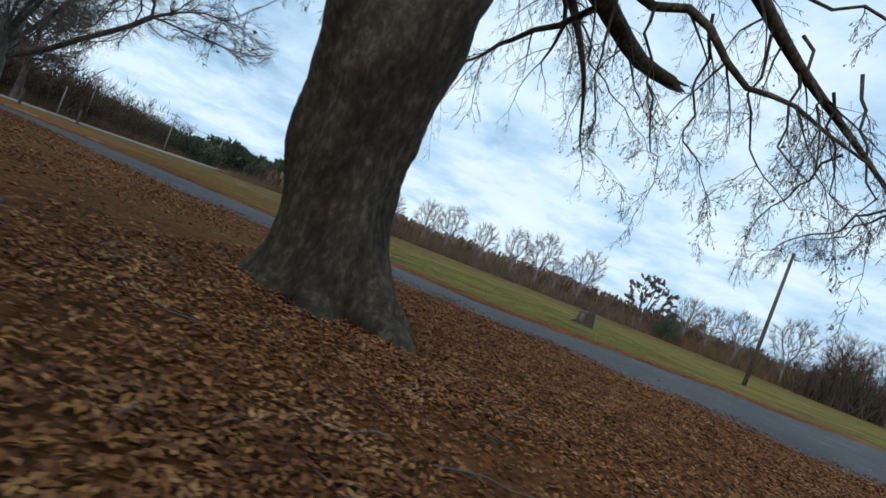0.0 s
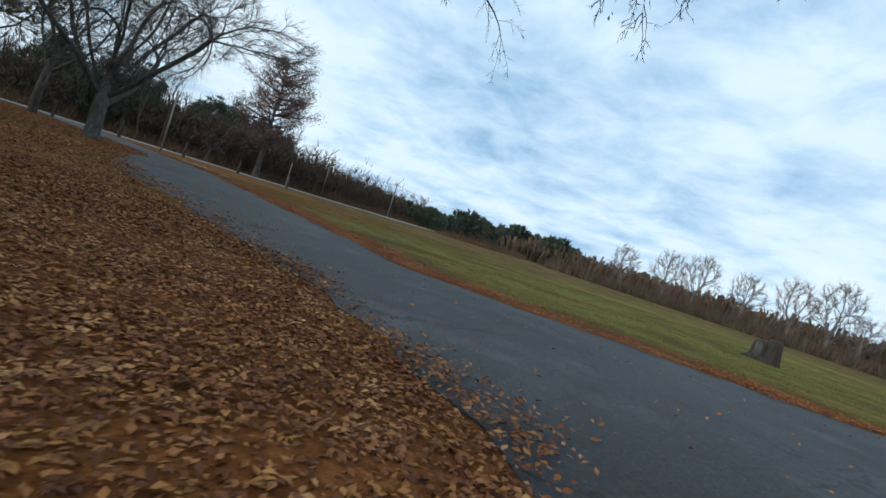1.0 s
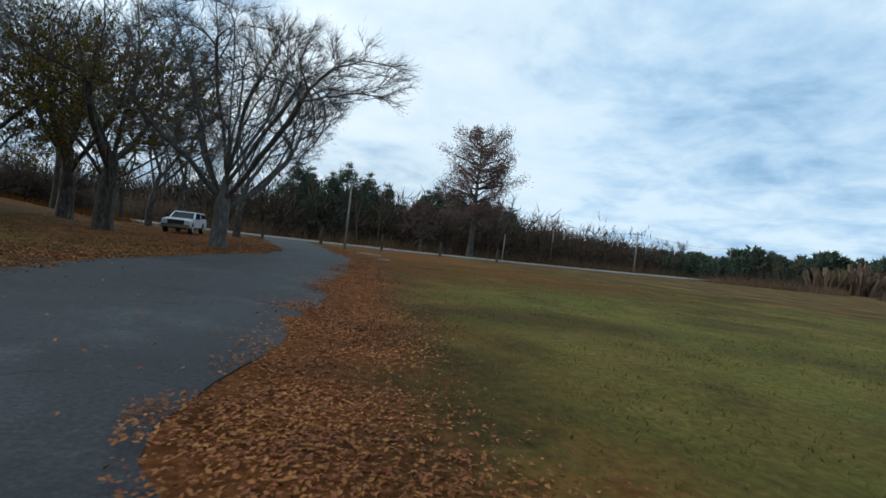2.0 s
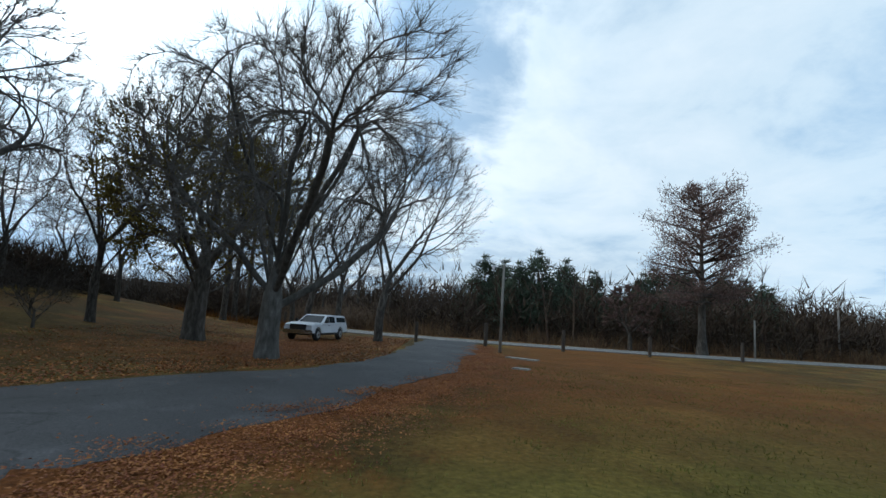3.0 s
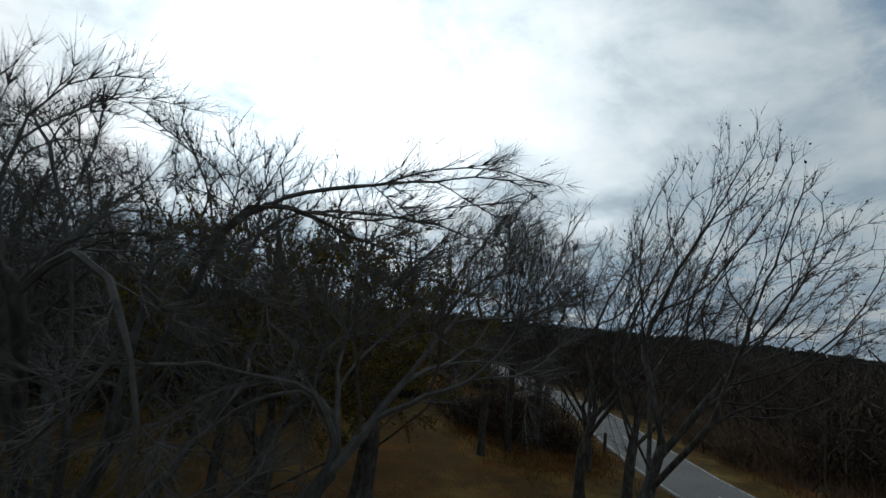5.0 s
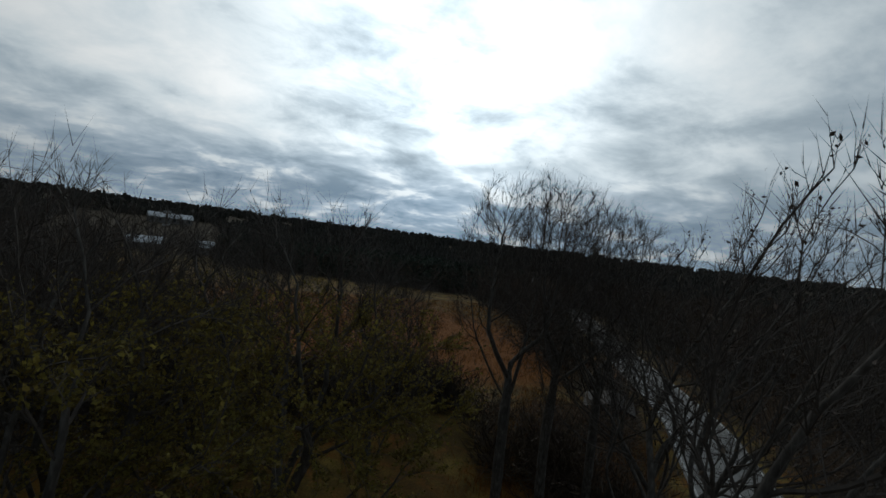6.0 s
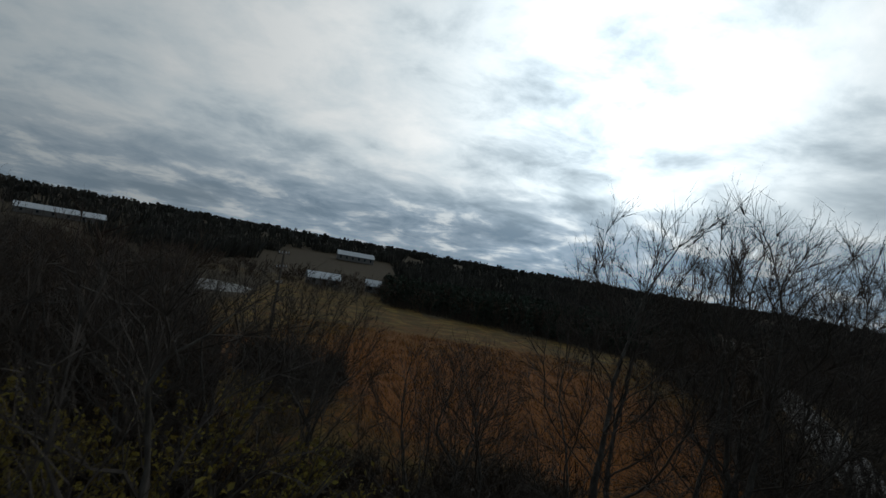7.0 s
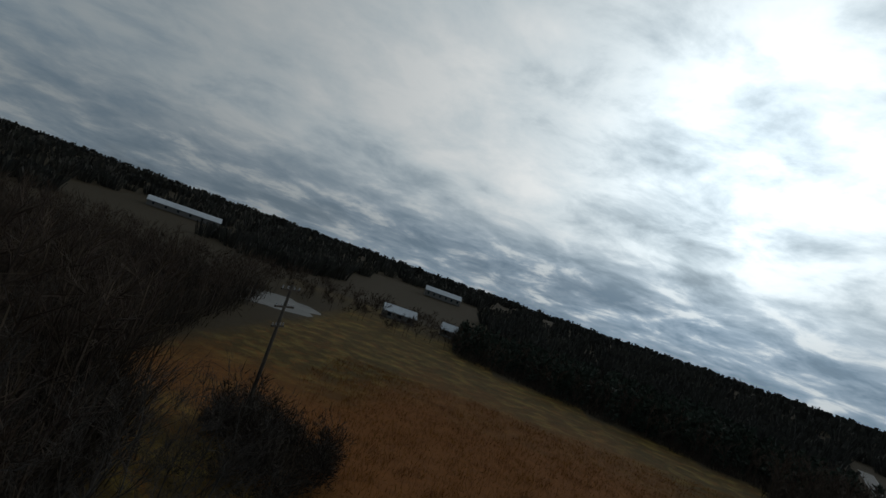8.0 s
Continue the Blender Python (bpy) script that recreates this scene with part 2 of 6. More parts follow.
M = {
    "bark": material("grey_oak_bark", [(0.3, (0.035, 0.028, 0.021)), (0.5, (0.075, 0.062, 0.05)), (0.75, (0.17, 0.15, 0.125))], 7, bump=1.0, bump_scale=14, stretch=(1, 1, 0.35), stain=0.5),
    "old_bark": material("furrowed_oak_bark", [(0.28, (0.020, 0.015, 0.009)), (0.5, (0.060, 0.044, 0.027)), (0.78, (0.17, 0.135, 0.095))], 11, bump=1.0, bump_scale=20, stretch=(1, 1, 0.55), stain=0.8, stain_scale=2.4),
    "seed_ball": material("dry_seed_balls", [(0.3, (0.03, 0.02, 0.014)), (0.7, (0.085, 0.055, 0.036))], 3, bump=0, stain=0, islands=0.3),
    # needles darkened in the base colour to stand for their shaded side
    "needles_shade": material("shaded_evergreen_needles", [(0.3, (0.014, 0.020, 0.012)), (0.7, (0.034, 0.042, 0.026))], 2.0, bump=0, stain=0, islands=0.3),
    "bark_mid": material("smooth_grey_bark", [(0.3, (0.045, 0.040, 0.033)), (0.55, (0.095, 0.086, 0.073)), (0.8, (0.18, 0.168, 0.15))], 6, bump=0.9, bump_scale=12, stretch=(1, 1, 0.4), stain=0.5),
    "bark_pale": material("pale_bark", [(0.3, (0.055, 0.049, 0.041)), (0.55, (0.12, 0.11, 0.097)), (0.8, (0.22, 0.21, 0.19))], 6, bump=0.9, bump_scale=12, stretch=(1, 1, 0.4), stain=0.4),
    "twig": material("dark_twigs", [(0.3, (0.028, 0.021, 0.016)), (0.7, (0.078, 0.060, 0.047))], 5, bump=0, stain=0),
    "twig_grey": material("grey_twigs", [(0.3, (0.07, 0.062, 0.055)), (0.7, (0.14, 0.125, 0.11))], 5, bump=0, stain=0),
    "wood_far": material("far_bare_wood", [(0.3, (0.034, 0.021, 0.013)), (0.7, (0.08, 0.050, 0.032))], 0.4, bump=0, stain=0, islands=0.3),
    # grey lightened for the bright sky that washes out these far crowns
    "field_twig": material("glare_paled_twigs", [(0.3, (0.11, 0.085, 0.072)), (0.7, (0.21, 0.17, 0.15))], 0.8, bump=0, stain=0),
    "needles": material("pine_needles", [(0.3, (0.034, 0.048, 0.032)), (0.7, (0.085, 0.108, 0.070))], 2.0, bump=0, stain=0, islands=0.3, see_through=0.3),
    "rusty": material("rusty_needles", [(0.3, (0.095, 0.056, 0.046)), (0.7, (0.20, 0.13, 0.11))], 2.0, bump=0, stain=0, islands=0.3, see_through=0.35),
    "olive": material("olive_leaves", [(0.3, (0.085, 0.068, 0.016)), (0.7, (0.19, 0.14, 0.034))], 2.0, bump=0, stain=0, islands=0.4, see_through=0.5),
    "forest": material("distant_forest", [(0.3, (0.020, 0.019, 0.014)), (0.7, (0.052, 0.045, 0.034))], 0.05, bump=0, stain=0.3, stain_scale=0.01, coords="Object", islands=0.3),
    # near-black base colour: it also carries the gloom under the trees
    "thicket": material("shade_dark_thicket", [(0.3, (0.020, 0.014, 0.009)), (0.7, (0.052, 0.035, 0.022))], 0.5, bump=0, stain=0, islands=0.35),
    "brush": material("dry_brush", [(0.3, (0.075, 0.042, 0.021)), (0.7, (0.16, 0.095, 0.05))], 0.5, bump=0, stain=0, islands=0.35, see_through=0.3),
    # the hedge brown again, about half as bright, with shade in the colour
    "hedge_shade": material("shaded_hedge", [(0.3, (0.030, 0.019, 0.012)), (0.7, (0.075, 0.048, 0.029))], 0.5, bump=0, stain=0, islands=0.35),
    "hedge": material("leafless_hedge", [(0.3, (0.070, 0.044, 0.028)), (0.7, (0.15, 0.10, 0.065))], 0.5, bump=0, stain=0, islands=0.35, see_through=0.2),
    "sedge": material("orange_sedge", [(0.3, (0.085, 0.031, 0.006)), (0.7, (0.18, 0.073, 0.015))], 0.5, bump=0, stain=0, islands=0.35, see_through=0.4),
    "leaf": material("fallen_leaves", [(0.3, (0.15, 0.045, 0.011)), (0.55, (0.27, 0.090, 0.024)), (0.8, (0.36, 0.15, 0.055))], 0.9, rough=0.7, bump=0, stain=0, islands=0.4),
    "leaf_dull": material("dull_fallen_leaves", [(0.3, (0.080, 0.027, 0.008)), (0.5, (0.18, 0.066, 0.019)), (0.74, (0.31, 0.155, 0.070))], 2.6, rough=0.8, bump=0, stain=0, islands=0.6),
    "grass": material("mown_grass", [(0.3, (0.056, 0.068, 0.012)), (0.7, (0.165, 0.15, 0.036))], 0.3, bump=0, stain=0, islands=0.4, see_through=0.35),
    "road_paint": material("worn_road_paint", [(0.35, (0.22, 0.215, 0.20)), (0.6, (0.58, 0.57, 0.54))], 3, bump=0.1, stain=0.4),
    "gravel": material("pale_asphalt", [(0.3, (0.12, 0.113, 0.104)), (0.7, (0.22, 0.208, 0.192))], 8, bump=0.5, bump_scale=20, stain=0.35, stain_scale=0.3),
    "post": material("weathered_post", [(0.3, (0.035, 0.026, 0.02)), (0.7, (0.10, 0.078, 0.06))], 12, bump=0.6, stretch=(1, 1, 0.2)),
    "pole": material("utility_pole_wood", [(0.3, (0.13, 0.115, 0.10)), (0.7, (0.30, 0.27, 0.24))], 9, bump=0.6, stretch=(1, 1, 0.1), spread=0.15),
    "steel": material("galvanised_steel", [(0.3, (0.35, 0.35, 0.35)), (0.7, (0.5, 0.5, 0.5))], 9, rough=0.45, metal=0.8, bump=0.1),
    "wire": material("dark_wire", [(0.3, (0.02, 0.02, 0.02)), (0.7, (0.05, 0.05, 0.05))], 9, bump=0, stain=0),
    "white_paint": material("white_car_paint", [(0.3, (0.60, 0.61, 0.64)), (0.7, (0.70, 0.71, 0.73))], 1.2, rough=0.22, bump=0.02, stain=0.15),
    "black_trim": material("black_plastic", [(0.3, (0.015, 0.015, 0.016)), (0.7, (0.035, 0.035, 0.036))], 20, rough=0.55, bump=0.15),
    "rubber": material("tyre_rubber", [(0.3, (0.012, 0.012, 0.012)), (0.7, (0.032, 0.031, 0.03))], 30, rough=0.9, bump=0.3),
    "chrome": material("chrome", [(0.3, (0.55, 0.55, 0.56)), (0.7, (0.72, 0.72, 0.73))], 6, rough=0.18, metal=1.0, bump=0.02, stain=0),
    "dark_glass": material("tinted_glass", [(0.3, (0.012, 0.016, 0.02)), (0.7, (0.022, 0.028, 0.033))], 1, rough=0.06, bump=0, stain=0),
    "lens": material("headlight_lens", [(0.3, (0.55, 0.57, 0.6)), (0.7, (0.75, 0.77, 0.8))], 12, rough=0.12, bump=0.1),
    "red_lens": material("red_lens", [(0.3, (0.3, 0.01, 0.01)), (0.7, (0.4, 0.02, 0.02))], 12, rough=0.2, bump=0.05),
    "concrete": material("pale_concrete", [(0.3, (0.22, 0.21, 0.185)), (0.7, (0.36, 0.345, 0.31))], 10, bump=0.4, stain=0.4),
    "metal_roof": material("white_metal_roof", [(0.3, (0.40, 0.41, 0.42)), (0.7, (0.55, 0.56, 0.57))], 2, rough=0.45, bump=0.05, stain=0.2, spread=0.05),
    "siding": material("grey_siding", [(0.3, (0.12, 0.11, 0.10)), (0.7, (0.22, 0.20, 0.18))], 3, bump=0.2, stain=0.3, spread=0.2),
    "dark_wood": material("dark_barn_wood", [(0.3, (0.018, 0.014, 0.012)), (0.7, (0.05, 0.038, 0.03))], 6, bump=0.5, stretch=(1, 1, 0.15), spread=0.2),
    "cut_wood": material("cut_wood", [(0.3, (0.22, 0.16, 0.10)), (0.7, (0.42, 0.34, 0.25))], 10, bump=0.4, stain=0.3),
}


def ground_material():
    m = bpy.data.materials.new("ground_cover")
    m.use_nodes = True
    nt = m.node_tree
    bsdf = nt.nodes["Principled BSDF"]
    bsdf.inputs["Roughness"].default_value = 0.95
    bsdf.inputs["Specular IOR Level"].default_value = 0.1
    pos = nt.nodes.new("ShaderNodeTexCoord").outputs["Object"]

    def attr(name):
        n = nt.nodes.new("ShaderNodeAttribute")
        n.attribute_name = name
        return n.outputs["Fac"]

    fine = noise_node(nt, pos, 9.0, 6.0, 0.65)
    mid = noise_node(nt, pos, 0.9, 5.0, 0.6)
    wide = noise_node(nt, pos, 0.09, 5.0, 0.6)
    dry = ramp(nt, fine, [(0.3, (0.042, 0.027, 0.007)), (0.55, (0.080, 0.050, 0.012)), (0.8, (0.13, 0.085, 0.024))])
    green = ramp(nt, fine, [(0.3, (0.082, 0.076, 0.015)), (0.55, (0.155, 0.138, 0.024)), (0.8, (0.24, 0.205, 0.046))])
    leafy = ramp(nt, fine, [(0.3, (0.075, 0.026, 0.007)), (0.5, (0.16, 0.056, 0.014)), (0.75, (0.28, 0.105, 0.030))])
    rust = ramp(nt, fine, [(0.3, (0.115, 0.037, 0.007)), (0.7, (0.24, 0.090, 0.019))])
    straw = ramp(nt, fine, [(0.3, (0.125, 0.084, 0.018)), (0.7, (0.28, 0.19, 0.045))])
    soil = ramp(nt, fine, [(0.3, (0.028, 0.021, 0.011)), (0.7, (0.072, 0.050, 0.026))])

    def patchy(f, noise_out, soft=0.35):
        """Breaks the smooth edge of a zone up with noise."""
        return math_node(nt, "DIVIDE", math_node(nt, "SUBTRACT", math_node(nt, "ADD", f, math_node(nt, "MULTIPLY", noise_out, 0.8)), 0.9 - soft / 2), soft, True)

    patch = noise_node(nt, pos, 0.28, 6.0, 0.62)
    dry = mix_color(nt, ramp(nt, patch, [(0.48, 0.0), (0.66, 0.9)]), dry, straw)
    green = mix_color(nt, ramp(nt, patch, [(0.45, 0.0), (0.68, 0.75)]), green, straw)
    clumps = noise_node(nt, pos, 0.55, 7.0, 0.7, 0.6)
    green = mix_color(nt, ramp(nt, clumps, [(0.50, 0.0), (0.62, 0.85)]), green, ramp(nt, fine, [(0.3, (0.055, 0.064, 0.013)), (0.7, (0.15, 0.145, 0.032))]))
    green = mix_color(nt, ramp(nt, noise_node(nt, pos, 0.16, 7.0, 0.7, 0.5), [(0.44, 0.0), (0.60, 0.85)]), green, dry)
    dry = mix_color(nt, ramp(nt, clumps, [(0.50, 0.0), (0.64, 0.7)]), dry, rust)
    col = mix_color(nt, patchy(attr("green"), wide, 0.5), dry, green)
    col = mix_color(nt, patchy(attr("rust"), wide, 0.6), col, rust)
    col = mix_color(nt, patchy(attr("soil"), mid, 0.5), col, soil)
    col = mix_color(nt, patchy(attr("leaf"), mid, 0.45), col, leafy)
    col = mix_color(nt, 0.5, col, ramp(nt, mid, [(0.3, 0.45), (0.7, 1.0)]), "MULTIPLY")
    link(nt, col, bsdf.inputs["Base Color"])
    b = nt.nodes.new("ShaderNodeBump")
    b.inputs["Strength"].default_value, b.inputs["Distance"].default_value = 0.9, 0.05
    link(nt, noise_node(nt, pos, 14.0, 6.0, 0.7), b.inputs["Height"])
    link(nt, b.outputs[0], bsdf.inputs["Normal"])
    return m


def asphalt_material():
    """Bluish grey asphalt with paler worn patches and dark wandering cracks."""
    m = material("worn_asphalt", [(0.3, (0.028, 0.028, 0.029)), (0.55, (0.051, 0.050, 0.051)), (0.8, (0.105, 0.101, 0.100))], 26, rough=0.75, bump=0.5, bump_scale=60, stain=0.6, stain_scale=0.3)
    nt = m.node_tree
    bsdf = nt.nodes["Principled BSDF"]
    base = bsdf.inputs["Base Color"].links[0].from_socket
    pos = nt.nodes.new("ShaderNodeTexCoord").outputs["Object"]
    bend = nt.nodes.new("ShaderNodeVectorMath")
    wob = nt.nodes.new("ShaderNodeTexNoise")
    wob.inputs["Scale"].default_value, wob.inputs["Detail"].default_value = 0.7, 5.0
    link(nt, pos, wob.inputs["Vector"])
    bend.operation = "MULTIPLY_ADD"
    link(nt, wob.outputs["Color"], bend.inputs[0])
    bend.inputs[1].default_value = (2.2, 2.2, 0)
    link(nt, pos, bend.inputs[2])
    cells = nt.nodes.new("ShaderNodeTexVoronoi")
    cells.feature = "DISTANCE_TO_EDGE"
    cells.inputs["Scale"].default_value = 0.33
    link(nt, bend.outputs[0], cells.inputs["Vector"])
    crack = ramp(nt, cells.outputs["Distance"], [(0.002, 0.2), (0.007, 1.0)])
    pale = ramp(nt, noise_node(nt, pos, 0.55, 6.0, 0.65), [(0.52, 1.0), (0.68, 1.7)])
    col = mix_color(nt, 1.0, base, pale, "MULTIPLY")
    col = mix_color(nt, 0.7, col, crack, "MULTIPLY")
    link(nt, col, bsdf.inputs["Base Color"])
    return m


M["asphalt"] = asphalt_material()

M["dark_glass"].node_tree.nodes["Principled BSDF"].inputs["Specular IOR Level"].default_value = 0.12

# ---- mesh helpers ----


def mesh_of(name, verts, faces, mat, smooth=False):
    me = bpy.data.meshes.new(name)
    me.from_pydata([tuple(v) for v in verts] if not isinstance(verts, np.ndarray) else verts.tolist(), [],
                   faces if not isinstance(faces, np.ndarray) else faces.tolist())
    me.materials.append(mat)
    if smooth:
        me.shade_smooth()
    me.update()
    return me


def place(ob, parent):
    ob.parent = parent
    return ob


def part(name, bm, mat, parent, label="", smooth=False):
    """Links a bmesh as one mesh object under a thing or a part."""
    me = bpy.data.meshes.new(name)
    bm.to_mesh(me)
    bm.free()
    me.materials.append(mat)
    if smooth:
        me.shade_smooth()
    ob = new(name, me)
    if parent is not None:
        ob.parent = parent
    return tagged(ob, label) if label else ob


def thing(name, label, category, group="", kind="", at=(0, 0, 0), turn=0.0):
    e = new(name)
    e.empty_display_size = 0.2
    e.matrix_basis = pose(*at, 0, 0, turn)
    return tagged(e, label, category, group, kind)


def box(bm, x0, x1, y0, y1, z0, z1, bevel=0.0):
    r = bmesh.ops.create_cube(bm, size=1.0, matrix=Matrix.Translation(((x0 + x1) / 2, (y0 + y1) / 2, (z0 + z1) / 2)) @ Matrix.Diagonal((x1 - x0, y1 - y0, z1 - z0, 1)))
    if bevel:
        vs = set(r["verts"])
        es = [e for e in bm.edges if e.verts[0] in vs and e.verts[1] in vs]
        bmesh.ops.bevel(bm, geom=es, offset=bevel, segments=2, affect="EDGES")
    return bm


def cyl(bm, a, b, r0, r1=None, n=10):
    """A capped, tapered round bar from a to b."""
    a, b = Vector(a), Vector(b)
    r1 = r0 if r1 is None else r1
    d = b - a
    m = Matrix.Translation((a + b) / 2) @ d.to_track_quat("Z", "Y").to_matrix().to_4x4()
    bmesh.ops.create_cone(bm, cap_ends=True, segments=n, radius1=r0, radius2=r1, depth=d.length, matrix=m)
    return bm


def smooth_step(a, b, x):
    t = np.clip((x - a) / (b - a), 0, 1)
    return t * t * (3 - 2 * t)


# ---- the lie of the land ----
SOUTH_EDGE = np.array([(-47, 23.8), (-44, 23.9), (-36, 23.6), (-29, 23.3), (-23, 22.5), (-20, 21.3), (-17.5, 19.6), (-14.5, 18.0), (-10.7, 16.2), (-6, 14.8), (-1, 14.0), (3.5, 12.9), (6.5, 11.7), (8.2, 10.8), (10, 10.6), (14, 10.5), (25, 10.2), (45, 9.0)])
NORTH_EDGE = np.array([(-47, 29.0), (-44, 28.3), (-38, 27.4), (-28, 26.5), (-21, 25.6), (-16.5, 24.3), (-12, 22.5), (-6.5, 20.8), (-2.5, 19.55), (-0.5, 18.75), (0.7, 18.35), (2, 18.45), (3.5, 19.1), (6, 20.2), (10, 21.4), (16, 22.6), (25, 24.0), (45, 26.5)])
ROAD = np.array([(-234, -223), (-136, -87), (-99.6, -39.4), (-85.5, -20.5), (-72, -2.5), (-65, 4.6), (-57.5, 12), (-51.8, 18.5), (-48.8, 25.5), (-47.3, 33), (-46.6, 41), (-47, 50), (-48.8, 62), (-53.5, 80), (-61, 100), (-74, 135), (-100, 195), (-150, 300), (-230, 470), (-330, 700)])
ROAD_HALF = 2.7


def south_y(x):
    return np.interp(x, SOUTH_EDGE[:, 0], SOUTH_EDGE[:, 1])


def north_y(x):
    return np.interp(x, NORTH_EDGE[:, 0], NORTH_EDGE[:, 1])


def spline(pts, step):
    """A smooth line through points, as a fine row of points."""
    pts = np.asarray(pts, float)
    p = np.vstack([2 * pts[0] - pts[1], pts, 2 * pts[-1] - pts[-2]])
    out = []
    for i in range(1, len(p) - 2):
        n = max(2, int(np.linalg.norm(p[i + 1] - p[i]) / step))
        t = np.linspace(0, 1, n, endpoint=False)[:, None]
        out.append(0.5 * (2 * p[i] + (p[i + 1] - p[i - 1]) * t + (2 * p[i - 1] - 5 * p[i] + 4 * p[i + 1] - p[i + 2]) * t**2
                          + (3 * p[i] - p[i - 1] - 3 * p[i + 1] + p[i + 2]) * t**3))
    return np.vstack(out + [pts[-1:]])


ROAD_LINE = spline(ROAD, 3.0)


def road_gap(x, y):
    """Distance from the middle of the country road."""
    p = np.stack([np.ravel(x), np.ravel(y)], -1)
    d = np.full(len(p), 1e9)
    for q in ROAD_LINE:
        d = np.minimum(d, np.hypot(p[:, 0] - q[0], p[:, 1] - q[1]))
    return d.reshape(np.shape(x))


# the far field to the south is drawn on a plan of its own, and laid down at seven tenths of it
FAR = 0.7


def far_plan(x, y):
    return (x + 3.0) / FAR, (y - 7.5) / FAR


def laid(spots):
    """Spots of the far plan, (x, y, sizes...), as they lie on the ground."""
    return [(FAR * q[0] - 3.0, FAR * q[1] + 7.5, *(FAR * v for v in q[2:])) for q in spots]


def height(x, y):
    """The ground: level round the drive, a low rise to the south-west, falling away into the far field."""
    x, y = np.asarray(x, float), np.asarray(y, float)
    u, v = far_plan(x, y)
    rise = 2.4 * smooth_step(16, -7, y) * smooth_step(-58, -42, x) * smooth_step(4, -18, x) * smooth_step(-48, -18, y)
    hills = 24 * smooth_step(330, 950, np.hypot(u + 40, v)) * smooth_step(60, -220, v)
    return rise + FAR * (hills - 1.5 * smooth_step(-60, -200, v) * smooth_step(900, 200, np.abs(v)))


def woods_south(u, v):
    return (v < -24 + 0.15 * (u + 40)) & (v > -44 - 0.9 * (u + 30) * (u > -30)) & (u > -20 - 0.33 * (v + 80))


def woods_east(u, v):
    return (u > -20 + (-50 - v) * 0.22) & (v < -30) & (v > -300)


def woods_west(x, y):
    """Woods on both sides of the country road to the west."""
    edge = np.interp(y, [-104.5, -92, -75.8, -50.6, -32.4, -13.5, 0.5, 8, 20, 130], [-118.5, -108, -97.5, -90.5, -78.6, -67.4, -62, -58, -54, -54])
    return (road_gap(x, y) > 4.5 + 3.5 * (y > 0)) & (x < edge) & (y > -105) & (y < 140)


def woods_far_edge(u, v):
    return (u * 0.62 + v + 238 < 0) & (u < -62) & (v > -420)


def stretch_axis(lo, hi, step, far, grow=1.16):
    mid = list(np.arange(lo, hi + step / 2, step))
    up, down, s = [], [], step
    while (up[-1] if up else hi) < far:
        s *= grow
        up.append((up[-1] if up else hi) + s)
    s = step
    while (down[-1] if down else lo) > -far:
        s *= grow
        down.append((down[-1] if down else lo) - s)
    return np.array(down[::-1] + mid + up)


def blob(x, y, cx, cy, rx, ry):
    return np.exp(-(((x - cx) / rx) ** 2 + ((y - cy) / ry) ** 2))


